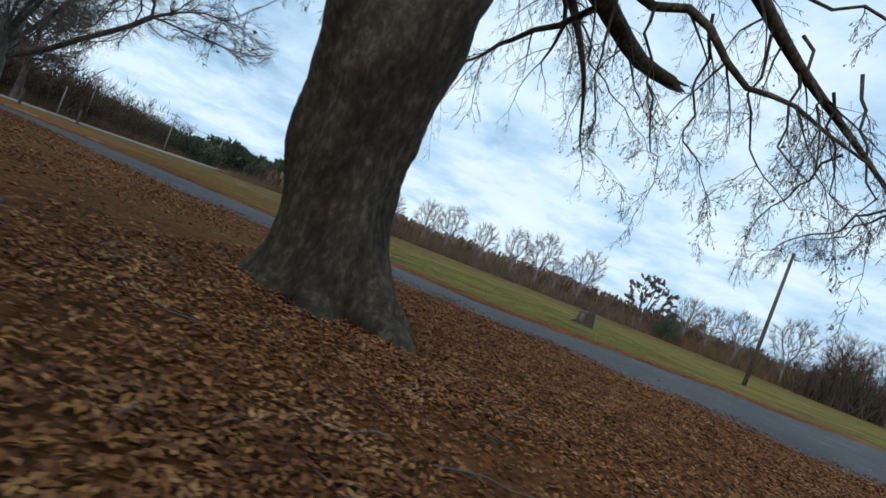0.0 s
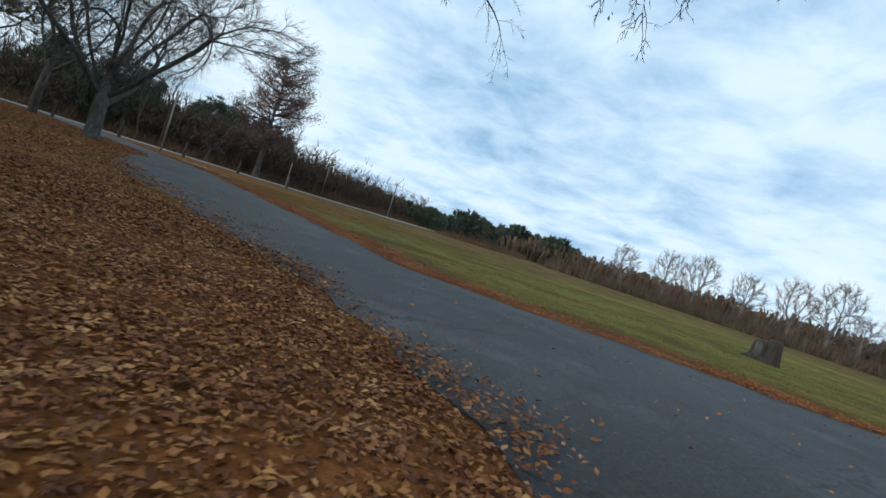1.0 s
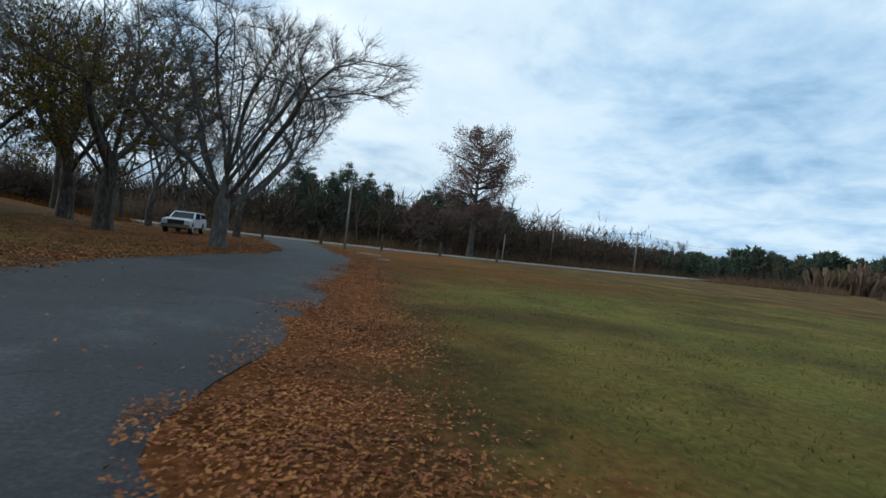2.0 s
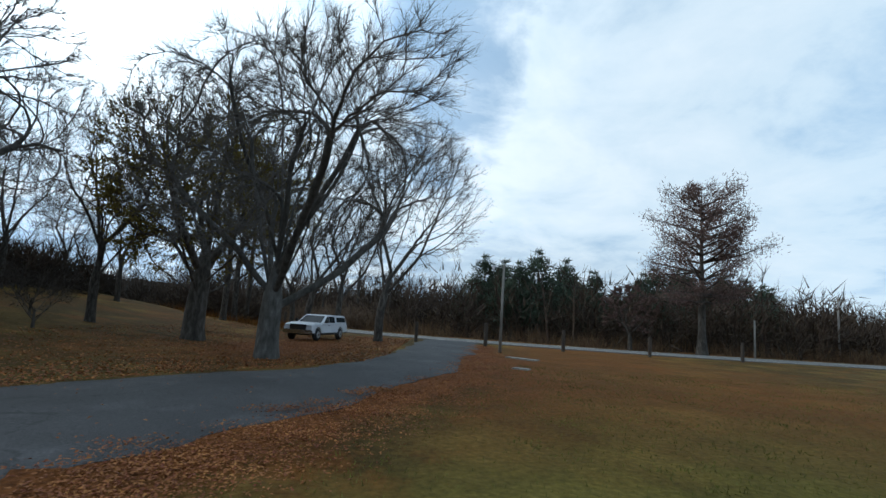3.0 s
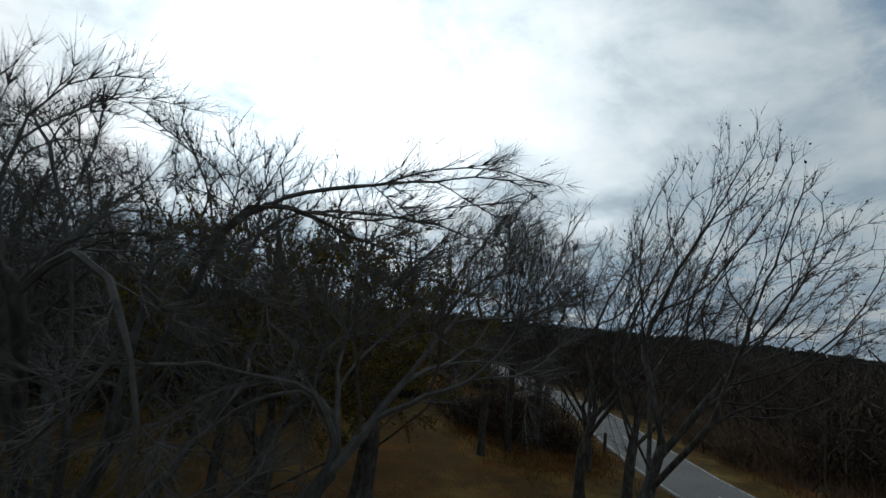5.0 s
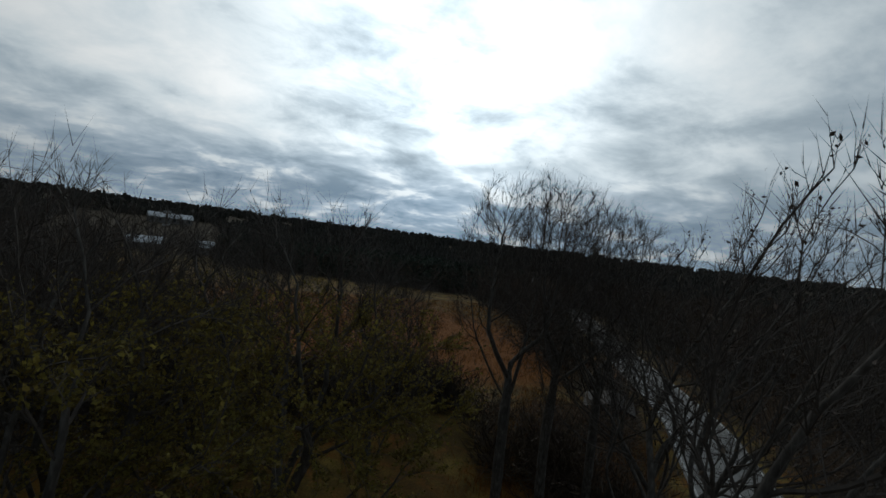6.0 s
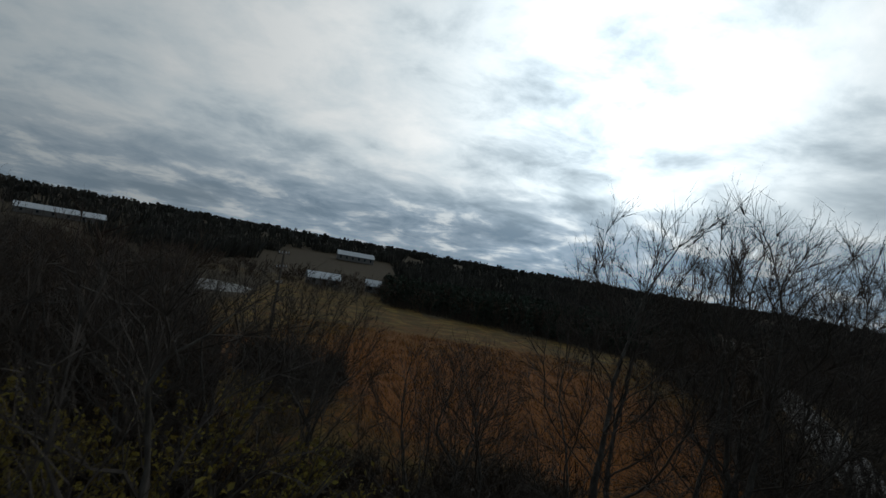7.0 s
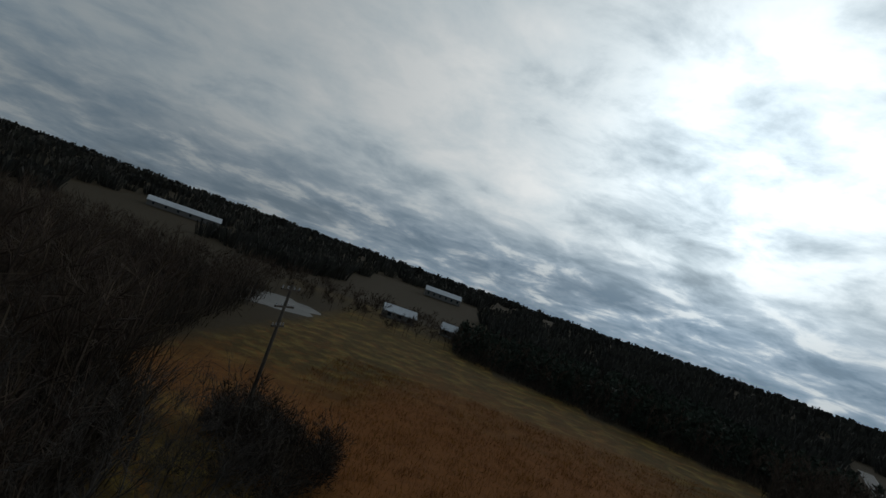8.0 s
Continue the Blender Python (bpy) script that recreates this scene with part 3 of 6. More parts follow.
def build_ground():
    xs, ys = stretch_axis(-66, 26, 0.8, 3800), stretch_axis(-34, 46, 0.8, 3800)
    X, Y = np.meshgrid(xs, ys)
    rng = np.random.default_rng(3)
    inside = (Y > south_y(X) + 0.9) & (Y < north_y(X) - 0.9) & (X > -47) & (X < 45)
    rough = rng.normal(0, 0.012, X.shape) * (np.abs(X + 20) < 60)
    Z = height(X, Y) + np.where(inside, -0.05, rough)
    n, m = X.shape
    idx = np.arange(n * m).reshape(n, m)
    faces = np.stack([idx[:-1, :-1], idx[:-1, 1:], idx[1:, 1:], idx[1:, :-1]], -1).reshape(-1, 4)
    me = mesh_of("ground", np.stack([X, Y, Z], -1).reshape(-1, 3), faces, ground_material(), True)
    south, north = south_y(X), north_y(X)
    U, V = far_plan(X, Y)
    # leaf litter: under the oak, along both edges of the drive, under the tree by the entry
    leaf = np.maximum.reduce([
        (0.52 + 0.32 * smooth_step(-4, 6, X)) * smooth_step(2.5, -1.0, Y - south) * smooth_step(-17, -8, X) * smooth_step(26, 14, X) * smooth_step(-16, -4, Y),
        0.9 * smooth_step(2.8, 0.3, Y - north) * smooth_step(-1, -0.3, Y - north) * smooth_step(-46, -40, X),
        0.85 * blob(X, Y, -29, 18, 10, 3.8), 0.5 * blob(X, Y, -24, 14.5, 8, 3), 0.5 * blob(X, Y, -41, 20, 6, 3.0),
        0.9 * blob(X, Y, -26, 26.8, 12, 3.2), 0.45 * blob(X, Y, -5, 1, 14, 10)])
    green = 0.75 * smooth_step(0.5, 5, Y - north) * smooth_step(-26, -4, X - 0.15 * (Y - 30)) * smooth_step(125, 40, Y) + 0.30 * smooth_step(-90, -200, V) * (U < 60)
    green = np.maximum.reduce([green, 0.28 * blob(X, Y, 3, 0, 12, 10), 0.42 * blob(X, Y, -22, 7, 13, 7)])
    rust = 0.85 * smooth_step(-20, -38, V) * smooth_step(-180, -70, V) * smooth_step(-125, -100, U) * smooth_step(-35, -60, U) + 0.7 * blob(U, V, -30, -70, 40, 22)
    rust = np.maximum(rust, 0.8 * smooth_step(4.5, 8, road_gap(X, Y)) * smooth_step(30, 12, road_gap(X, Y)) * (X < -50) * (Y > 0) * (Y < 80))
    rust = np.maximum(rust, 0.62 * smooth_step(0.5, 3, Y - north) * smooth_step(-2, -22, X) * smooth_step(-48, -44, X) * smooth_step(50, 34, Y))
    rust = np.maximum(rust, 0.30 * smooth_step(0, -4, Y - south) * smooth_step(-8, -18, X) * smooth_step(-56, -48, X) * smooth_step(-8, 6, Y))
    rust = np.maximum(rust, 0.45 * smooth_step(130, 170, Y) * smooth_step(280, 200, Y))
    soil = np.maximum(0.8 * blob(X, Y, 0, 1, 11, 8), 0.9 * smooth_step(-22, -8, U) * smooth_step(-18, -30, V) * smooth_step(-400, -160, V))
    # leaf mould under the woods
    soil = np.maximum.reduce([soil, 0.95 * woods_west(X, Y), 0.95 * woods_south(U, V), 0.95 * woods_east(U, V), 0.95 * woods_far_edge(U, V), 0.95 * smooth_step(250, 330, np.hypot(U + 40, V)) * (V < 40), 0.95 * smooth_step(-275, -300, V), 0.75 * blob(U, V, -48, -252, 55, 30)])
    for name, a in (("leaf", leaf), ("green", green), ("rust", rust), ("soil", soil)):
        at = me.attributes.new(name, "FLOAT", "POINT")
        at.data.foreach_set("value", a.reshape(-1).astype(np.float32))
    tagged(new("ground", me), "leaf-strewn grass and mown field reaching the horizon", "ground", kind="structure")


build_ground()


def ribbon(name, left, right, z, thick, mat, label, rows=7, crown=0.0):
    """A paved strip between two lines of points, with a rounded top and real edges."""
    left, right = np.asarray(left), np.asarray(right)
    verts, faces, n = [], [], len(left)
    for a, b in zip(left, right):
        for k in range(rows):
            t = k / (rows - 1)
            p = a + (b - a) * t
            verts.append((p[0], p[1], height(p[0], p[1]) + z + crown * math.sin(math.pi * t)))
        for p in (b, a):
            verts.append((p[0], p[1], height(p[0], p[1]) + z - thick))
    w = rows + 2
    for i in range(n - 1):
        for k in range(w):
            k2 = (k + 1) % w
            faces.append((i * w + k, i * w + k2, (i + 1) * w + k2, (i + 1) * w + k))
    return tagged(new(name, mesh_of(name, np.array(verts, float), faces, mat, False)), label, "road", kind="structure")


def build_roads():
    xs = np.arange(-47, 45.1, 0.5)
    rng = np.random.default_rng(5)
    wob = lambda s: np.convolve(rng.normal(0, s, len(xs) + 4), np.ones(5) / 5, "valid")
    lo = np.stack([xs, south_y(xs) + wob(0.35)], -1)
    hi = np.stack([xs, north_y(xs) + wob(0.45)], -1)
    ribbon("drive", hi, lo, 0.006, 0.15, M["asphalt"], "worn grey asphalt drive with cracks and leafy edges", 9, 0.06)
    line = ROAD_LINE
    tan = np.gradient(line, axis=0)
    tan /= np.linalg.norm(tan, axis=1)[:, None]
    side = np.stack([-tan[:, 1], tan[:, 0]], -1)
    ribbon("country_road", line + side * ROAD_HALF, line - side * ROAD_HALF, 0.05, 0.2, M["gravel"], "pale worn asphalt country road behind a row of posts", 7, 0.06)
    for off in (ROAD_HALF - 0.22, 0.22 - ROAD_HALF):
        ribbon("road_line", line + side * (off + 0.06), line + side * (off - 0.06), 0.079, 0.012, M["road_paint"], "worn white edge line of the road", 2)
    for k in range(72, 124, 4):
        ribbon("road_line", line[k:k + 2] + side[k:k + 2] * 0.06, line[k:k + 2] - side[k:k + 2] * 0.06, 0.117, 0.012, M["road_paint"], "worn pale dash along the middle of the road", 2)


build_roads()

# ---- trees ----
UP = np.array((0.0, 0.0, 1.0))


def unit(v):
    return v / max(np.linalg.norm(v), 1e-9)


def tilt_off(d, angle, spin):
    """A direction that leans from d by angle, turned about it by spin."""
    a = unit(np.cross(d, (0.31, 0.87, 0.21) if abs(d[2]) > 0.9 else UP))
    b = np.cross(d, a)
    return unit(d * math.cos(angle) + (a * math.cos(spin) + b * math.sin(spin)) * math.sin(angle))


def grow(rng, start, d, length, r0, level, spec, out):
    segs, wig, up = spec["segs"][level], spec["wiggle"][level], spec["up"][level]
    pts, dirs = [np.array(start, float)], [d]
    for i in range(segs):
        d = unit(d + rng.normal(0, wig, 3) + UP * up)
        pts.append(pts[-1] + d * length / segs)
        dirs.append(d)
    pts = np.array(pts)
    tip = spec["tip"][level]
    radii = r0 * (1 - (1 - tip) * np.linspace(0, 1, segs + 1) ** spec.get("taper", 0.9))
    out[level].append((pts, radii))
    if level + 1 >= len(spec["count"]) + 1 or level >= len(spec["count"]):
        return
    n = spec["count"][level]
    n = max(1, int(round(n * rng.uniform(0.8, 1.2))))
    first = spec["first"][level]
    least = spec.get("least", (0.02, 0.012, 0.008, 0.006))[level]
    spin = rng.uniform(0, 6.28)
    for k in range(n):
        t = first + (1 - first) * ((k + rng.uniform(0.2, 0.8)) / n)
        j = min(int(t * segs), segs - 1)
        f = t * segs - j
        p = pts[j] + (pts[j + 1] - pts[j]) * f
        rad = radii[j] + (radii[j + 1] - radii[j]) * f
        spin += 2.4 + rng.uniform(-0.5, 0.5)
        ang = radians(rng.uniform(*spec["angle"][level]))
        cd = tilt_off(dirs[j + 1], ang, spin)
        if spec.get("bias") is not None and level == 0:
            cd = unit(cd + np.array(spec["bias"]) * rng.uniform(0, 1))
        ln = length * spec["ratio"][level] * rng.uniform(0.75, 1.2) * (1.0 - spec.get("short", 0.45) * (t - first) / max(1e-6, 1 - first))
        grow(rng, p, cd, ln, max(rad * spec["thin"][level] * rng.uniform(0.8, 1.05), least), level + 1, spec, out)
    if level:
        # the end forks on into the next finer order
        for k in range(2):
            cd = tilt_off(d, radians(rng.uniform(8, 26)), spin + 3.1 * k)
            grow(rng, pts[-1], cd, length * spec["ratio"][level] * rng.uniform(0.6, 0.95), max(radii[-1] * 0.85, least), level + 1, spec, out)


def tubes(branches, sides, flare=0.0, ground_z=0.0, rugged=0.0):
    verts, faces, at = [], [], 0
    ang = np.linspace(0, 2 * math.pi, sides, endpoint=False)
    for pts, radii in branches:
        n = len(pts)
        tan = np.gradient(pts, axis=0)
        tan /= np.linalg.norm(tan, axis=1)[:, None] + 1e-9
        ref = np.array((0.9, 0.3, 0.1)) if abs(tan[0][2]) > 0.8 else UP
        a = np.cross(tan, ref)
        a /= np.linalg.norm(a, axis=1)[:, None] + 1e-9
        b = np.cross(tan, a)
        r = radii[:, None] * np.ones(sides)
        if flare:
            h = np.maximum(pts[:, 2] - ground_z, -0.12)[:, None]
            lobes = 1 + 0.16 * np.sin(ang * 5 + 0.7)[None] + 0.10 * np.sin(ang * 3 + 2.0)[None]
            k = np.exp(-h / 0.55)
            r = r * (1 + flare * k * lobes) * (1 + 0.05 * np.sin(ang * 4 + h * 1.3) + 0.035 * np.sin(ang * 7 - h * 2.1))
            if rugged:
                turn = ang[None] + 0.10 * np.sin(h * 2.3) + 0.06 * np.sin(h * 5.1 + 1.0)
                ridge = np.abs(np.sin(turn * 17 + 0.9 * np.sin(h * 1.7 + turn * 3))) + 0.6 * np.abs(np.sin(turn * 29 - h * 1.1))
                knots = 0.07 * np.sin(turn * 2 + h * 1.9) * np.sin(h * 1.2 + 0.6) + 0.05 * np.sin(turn * 5 - h * 2.7)
                toes = np.exp(-h / 0.30) * (0.5 * np.abs(np.sin(turn * 4.5 + 0.4)) ** 0.7 + 0.18 * np.sin(turn * 11 + h * 9))
                r = r * (1 + rugged * 0.045 * (ridge - 0.8) + rugged * knots + 0.36 * rugged * toes)
        ring = pts[:, None] + r[..., None] * (np.cos(ang)[None, :, None] * a[:, None] + np.sin(ang)[None, :, None] * b[:, None])
        verts.append(ring.reshape(-1, 3))
        base = at + np.arange(n - 1)[:, None] * sides
        k0 = np.arange(sides)[None]
        k1 = (k0 + 1) % sides
        faces.append(np.stack([base + k0, base + k1, base + sides + k1, base + sides + k0], -1).reshape(-1, 4))
        at += n * sides
    return np.vstack(verts), np.vstack(faces)


def slivers(rng, bases, dirs, lengths, widths):
    """Thin three-cornered blades: fine twigs, needles or grass."""
    n = len(bases)
    side = np.cross(dirs, rng.normal(0, 1, (n, 3)))
    side /= np.linalg.norm(side, axis=1)[:, None] + 1e-9
    w = (widths / 2)[:, None]
    v = np.stack([bases - side * w, bases + side * w, bases + dirs * lengths[:, None]], 1).reshape(-1, 3)
    return v, np.arange(3 * n).reshape(-1, 3)


def leaf_quads(rng, centres, size, droop=0.3, lie=None):
    """Small folded leaves of two faces each; lie: how flat they lie (1: all flat)."""
    n = len(centres)
    nor = rng.normal(0, 1, (n, 3))
    if lie is not None:
        nor = nor * (1 - lie) + UP * lie * 1.4
    nor /= np.linalg.norm(nor, axis=1)[:, None]
    a = np.cross(nor, rng.normal(0, 1, (n, 3)))
    a /= np.linalg.norm(a, axis=1)[:, None] + 1e-9
    b = np.cross(nor, a)
    s = (size * rng.uniform(0.6, 1.35, n))[:, None]
    fold = nor * s * rng.uniform(0.0, 0.45, n)[:, None]
    v = np.stack([centres - a * s, centres - b * s * 0.55 + fold, centres + a * s, centres + b * s * 0.55 + fold * 0.6], 1).reshape(-1, 3)
    i = np.arange(n)[:, None] * 4
    f = np.concatenate([i + np.array([0, 1, 2]), i + np.array([0, 2, 3])])
    return v, f


def join(pieces):
    verts, faces, at = [], [], 0
    for v, f in pieces:
        verts.append(v)
        faces += (f + at).tolist()
        at += len(v)
    return np.vstack(verts), faces


OAK = dict(segs=[7, 7, 6, 5, 4], wiggle=[0.05, 0.10, 0.13, 0.16, 0.2], up=[0.02, 0.07, 0.03, 0.0, -0.02], tip=[0.55, 0.22, 0.25, 0.3, 0.4],
           count=[8, 7, 7, 5], first=[0.45, 0.25, 0.2, 0.15], angle=[(25, 60), (28, 55), (30, 60), (30, 65)],
           ratio=[1.9, 0.50, 0.50, 0.50], thin=[0.5, 0.5, 0.5, 0.6], short=0.35)


def bare_tree(name, label, seed, trunk_h, r0, spec, group="", lean=(0, 0, 1), sides=(14, 8, 5, 4, 3), flare=0.8, bark="bark", twig="twig", leaves=0, leaf_mat="olive", leaf_size=0.09, extra=None, hairs=3, hair_w=0.018, high=0.0, limb_bark=None, rugged=0.0):
    """A leafless tree: trunk with root flare, limbs, and a crown of fine branches; built at the origin."""
    rng = np.random.default_rng(seed)
    out = [[] for _ in range(len(spec["count"]) + 1)]
    grow(rng, (0, 0, -0.1), unit(np.array(lean, float)), trunk_h, r0, 0, spec, out)
    if extra:
        extra(rng, out)
    if high:
        now = max(p[:, 2].max() for lv in out for p, _ in lv)
        k = high / now
        out = [[(p * np.array((k ** 0.6, k ** 0.6, k)), r) for p, r in lv] for lv in out]
    top = thing(name, label, "tree", group)
    v, f = tubes(out[0], sides[0], flare, 0.0, rugged)
    place(new("trunk", mesh_of("trunk", v, f, M[bark], True)), top)
    for line in out[1]:
        v, f = tubes([line], sides[1])
        place(new("limb", mesh_of("limb", v, f, M[limb_bark or bark], True)), top)
    fine = [tubes(lv, sides[min(i + 2, len(sides) - 1)]) for i, lv in enumerate(out[2:]) if lv]
    if hairs:
        ends = out[-1]
        pick = rng.integers(0, len(ends), hairs * len(ends))
        u = rng.uniform(0.2, 1.0, len(pick))[:, None]
        p0, p1 = np.array([p[0] for p, _ in ends])[pick], np.array([p[-1] for p, _ in ends])[pick]
        d = p1 - p0
        ln = np.linalg.norm(d, axis=1)
        d = d / (ln[:, None] + 1e-9) + rng.normal(0, 0.5, d.shape)
        d /= np.linalg.norm(d, axis=1)[:, None]
        fine.append(slivers(rng, p0 + (p1 - p0) * u, d, ln * rng.uniform(0.35, 0.8, len(ln)), np.full(len(ln), hair_w)))
    v, f = join(fine)
    place(new("crown", mesh_of("crown", v, f, M[twig])), top)
    if leaves:
        tips = np.array([p[-1] for p, _ in out[-1]] + [p[len(p) // 2] for p, _ in out[-1]])
        c = tips[rng.integers(0, len(tips), leaves)] + rng.normal(0, 0.12, (leaves, 3))
        v, f = leaf_quads(rng, c, leaf_size)
        tagged(place(new("leaves", mesh_of("leaves", v, f, M[leaf_mat])), top), kind="stuff")
    return top


def colonize(rng, seeds, aim, step, kill, inertia=0.9, up=0.10, wig=0.10, limit=12000):
    """Branches that grow from seed lines towards the points of a crown, each point dropping out once it is reached."""
    pos, par, head = [], [], []
    for line, root in seeds:
        prev = root
        for i, p in enumerate(line):
            p = np.array(p, float)
            d = unit(p - pos[prev]) if prev >= 0 else UP
            pos.append(p), par.append(prev), head.append(d)
            prev = len(pos) - 1
    pos, head = np.array(pos), np.array(head)
    best = np.full(len(aim), 1e9)
    who = np.zeros(len(aim), int)
    kids = np.zeros(len(pos), int)
    fresh = np.arange(len(pos))
    alive = np.ones(len(aim), bool)
    while len(pos) < limit and alive.any():
        for a in range(0, len(fresh), 400):
            part_ids = fresh[a:a + 400]
            d = np.linalg.norm(aim[:, None] - pos[part_ids][None], axis=2)
            j = d.argmin(1)
            dj = d[np.arange(len(aim)), j]
            nearer = dj < best
            best[nearer], who[nearer] = dj[nearer], part_ids[j[nearer]]
        alive &= best > kill
        if not alive.any():
            break
        pull = np.zeros_like(pos)
        live = np.where(alive)[0]
        to = aim[live] - pos[who[live]]
        to /= np.linalg.norm(to, axis=1)[:, None]
        ahead = (to * head[who[live]]).sum(1) > np.where(kids[who[live]] > 0, 0.0, 0.42)
        live, to = live[ahead], to[ahead]
        if not len(live):
            break
        np.add.at(pull, who[live], to)
        ids = np.unique(who[live])
        stuck = ids[kids[ids] >= 4]
        alive &= ~(np.isin(who, stuck))
        ids = ids[kids[ids] < 4]
        if not len(ids):
            break
        d = pull[ids] / np.linalg.norm(pull[ids], axis=1)[:, None] + head[ids] * inertia + UP * up + rng.normal(0, wig, (len(ids), 3))
        d /= np.linalg.norm(d, axis=1)[:, None]
        kids[ids] += 1
        fresh = np.arange(len(pos), len(pos) + len(ids))
        pos = np.vstack([pos, pos[ids] + d * step])
        head = np.vstack([head, d])
        kids = np.concatenate([kids, np.zeros(len(ids), int)])
        par += ids.tolist()
    return pos, np.array(par), head


def crown_points(rng, shapes):
    """Points filling ellipsoids of (x, y, z, rx, ry, rz, count), denser towards the outside."""
    out = []
    for x, y, z, rx, ry, rz, n in shapes:
        d = rng.normal(0, 1, (n, 3))
        d /= np.linalg.norm(d, axis=1)[:, None]
        out.append(np.array((x, y, z)) + d * (rng.uniform(0.05, 1, n) ** 0.42)[:, None] * np.array((rx, ry, rz)))
    return np.vstack(out)


def crowned_tree(name, label, seed, trunk, r0, stems, shapes, step=0.5, kill=0.6, tip=0.008, twigs=5, twig_len=0.9, twig_w=0.014, bark="bark", limb_bark="bark", twig="twig",
                 group="", flare=0.3, leaves=0, leaf_mat="olive", leaf_size=0.09, inertia=0.9, up=0.10, floor=2.5, sides=12, droop=0.0, leaf_top=99.0):
    """A leafless tree: a trunk line, stems of (share of the trunk, lean, turn, length), and branches that fill a crown; built at the origin."""
    rng = np.random.default_rng(seed)
    line = spline(trunk, 0.5)
    seeds = [(line, -1)]
    at = len(line)
    for share, lean, turn, length in stems:
        j = min(int(share * (len(line) - 1)), len(line) - 1)
        a, b = radians(turn), radians(lean)
        d = np.array((math.cos(a) * math.sin(b), math.sin(a) * math.sin(b), math.cos(b)))
        n = max(2, int(length / step))
        pts, p = [], line[j].copy()
        for _ in range(n):
            d = unit(d + UP * 0.03 + rng.normal(0, 0.05, 3))
            p = p + d * step
            pts.append(p)
        seeds.append((pts, j))
        at += n
    aim = crown_points(rng, shapes)
    aim = aim[aim[:, 2] > floor]
    pos, par, head = colonize(rng, seeds, aim, step, kill, inertia, up)
    n = len(pos)
    weight = np.zeros(n)
    has = np.zeros(n, bool)
    has[par[par >= 0]] = True
    weight[~has] = 1
    for i in range(n - 1, 0, -1):
        weight[par[i]] += weight[i]
    power = math.log(max(weight[0], 2)) / math.log(r0 / tip)
    rad = tip * weight ** (1 / power)
    # a gentle smoothing of the zigzag
    mean = pos.copy()
    cnt = np.ones(n)
    np.add.at(mean, par[1:], pos[1:]), np.add.at(cnt, par[1:], 1)
    mean[1:] += pos[par[1:]]
    cnt[1:] += 1
    soft = mean / cnt[:, None]
    keep = has.copy()
    keep[:len(line)] = False
    pos = np.where(keep[:, None], pos * 0.35 + soft * 0.65, pos)
    heavy = np.full(n, -1)
    for i in range(len(line), n):
        q = par[i]
        if heavy[q] < 0 or weight[i] > weight[heavy[q]]:
            heavy[q] = i
    lead = np.zeros(n, bool)
    lead[heavy[heavy >= 0]] = True
    limbs, rest = [], []
    for i in range(len(line), n):
        q = par[i]
        if lead[i] and q >= len(line):
            continue
        chain, c = [q, i], heavy[i]
        while c >= 0:
            chain.append(c)
            c = heavy[c]
        r = rad[chain].copy()
        r[0] = r[1]
        (limbs if q < len(line) and weight[i] > 6 else rest).append((pos[chain], r))
    top = thing(name, label, "tree", group)
    tr = np.maximum(rad[:len(line)], rad[len(line) - 1])
    v, f = tubes([(line, tr)], sides, flare)
    place(new("trunk", mesh_of("trunk", v, f, M[bark], True)), top)
    for p, r in limbs:
        v, f = tubes([(p, r)], 7)
        place(new("limb", mesh_of("limb", v, f, M[limb_bark], True)), top)
    fine = []
    thick = [c for c in rest if c[1][0] > 0.035]
    if thick:
        fine.append(tubes(thick, 5))
    thin = [c for c in rest if c[1][0] <= 0.035]
    if thin:
        fine.append(tubes(thin, 3))
    ends = np.where((rad < tip * 2.6) & (np.arange(n) >= len(line)))[0]
    pick = np.concatenate([np.repeat(np.where(~has)[0], 2), rng.choice(ends, int(twigs * (~has).sum()))])
    mid = pos[ends].mean(0) - np.array((0, 0, 2.0))
    outward = pos[pick] - mid
    outward /= np.linalg.norm(outward, axis=1)[:, None]
    d = head[pick] + outward * 0.5 + rng.normal(0, 0.45, (len(pick), 3)) + UP * (0.1 - droop)
    d /= np.linalg.norm(d, axis=1)[:, None]
    ln = twig_len * rng.uniform(0.5, 1.3, len(pick))
    fine.append(slivers(rng, pos[pick], d, ln, np.full(len(pick), twig_w)))
    # finer side shoots along those twigs
    k = rng.integers(0, len(pick), int(1.6 * len(pick)))
    u = rng.uniform(0.25, 0.9, len(k))
    d2 = d[k] + rng.normal(0, 0.5, (len(k), 3))
    d2 /= np.linalg.norm(d2, axis=1)[:, None]
    fine.append(slivers(rng, pos[pick][k] + d[k] * (ln[k] * u)[:, None], d2, ln[k] * rng.uniform(0.3, 0.7, len(k)), np.full(len(k), twig_w * 0.75)))
    v, f = join(fine)
    place(new("crown", mesh_of("crown", v, f, M[twig])), top)
    if leaves:
        k = rng.integers(0, len(pick), leaves)
        c = pos[pick][k] + d[k] * (ln[k] * rng.uniform(0.2, 1.0, leaves))[:, None] + rng.normal(0, leaf_size * 0.5, (leaves, 3))
        c = c[c[:, 2] < leaf_top - 3.5 * rng.uniform(0, 1, leaves) ** 2]
        v, f = leaf_quads(rng, c, leaf_size)
        tagged(place(new("leaves", mesh_of("leaves", v, f, M[leaf_mat])), top), kind="stuff")
    return top


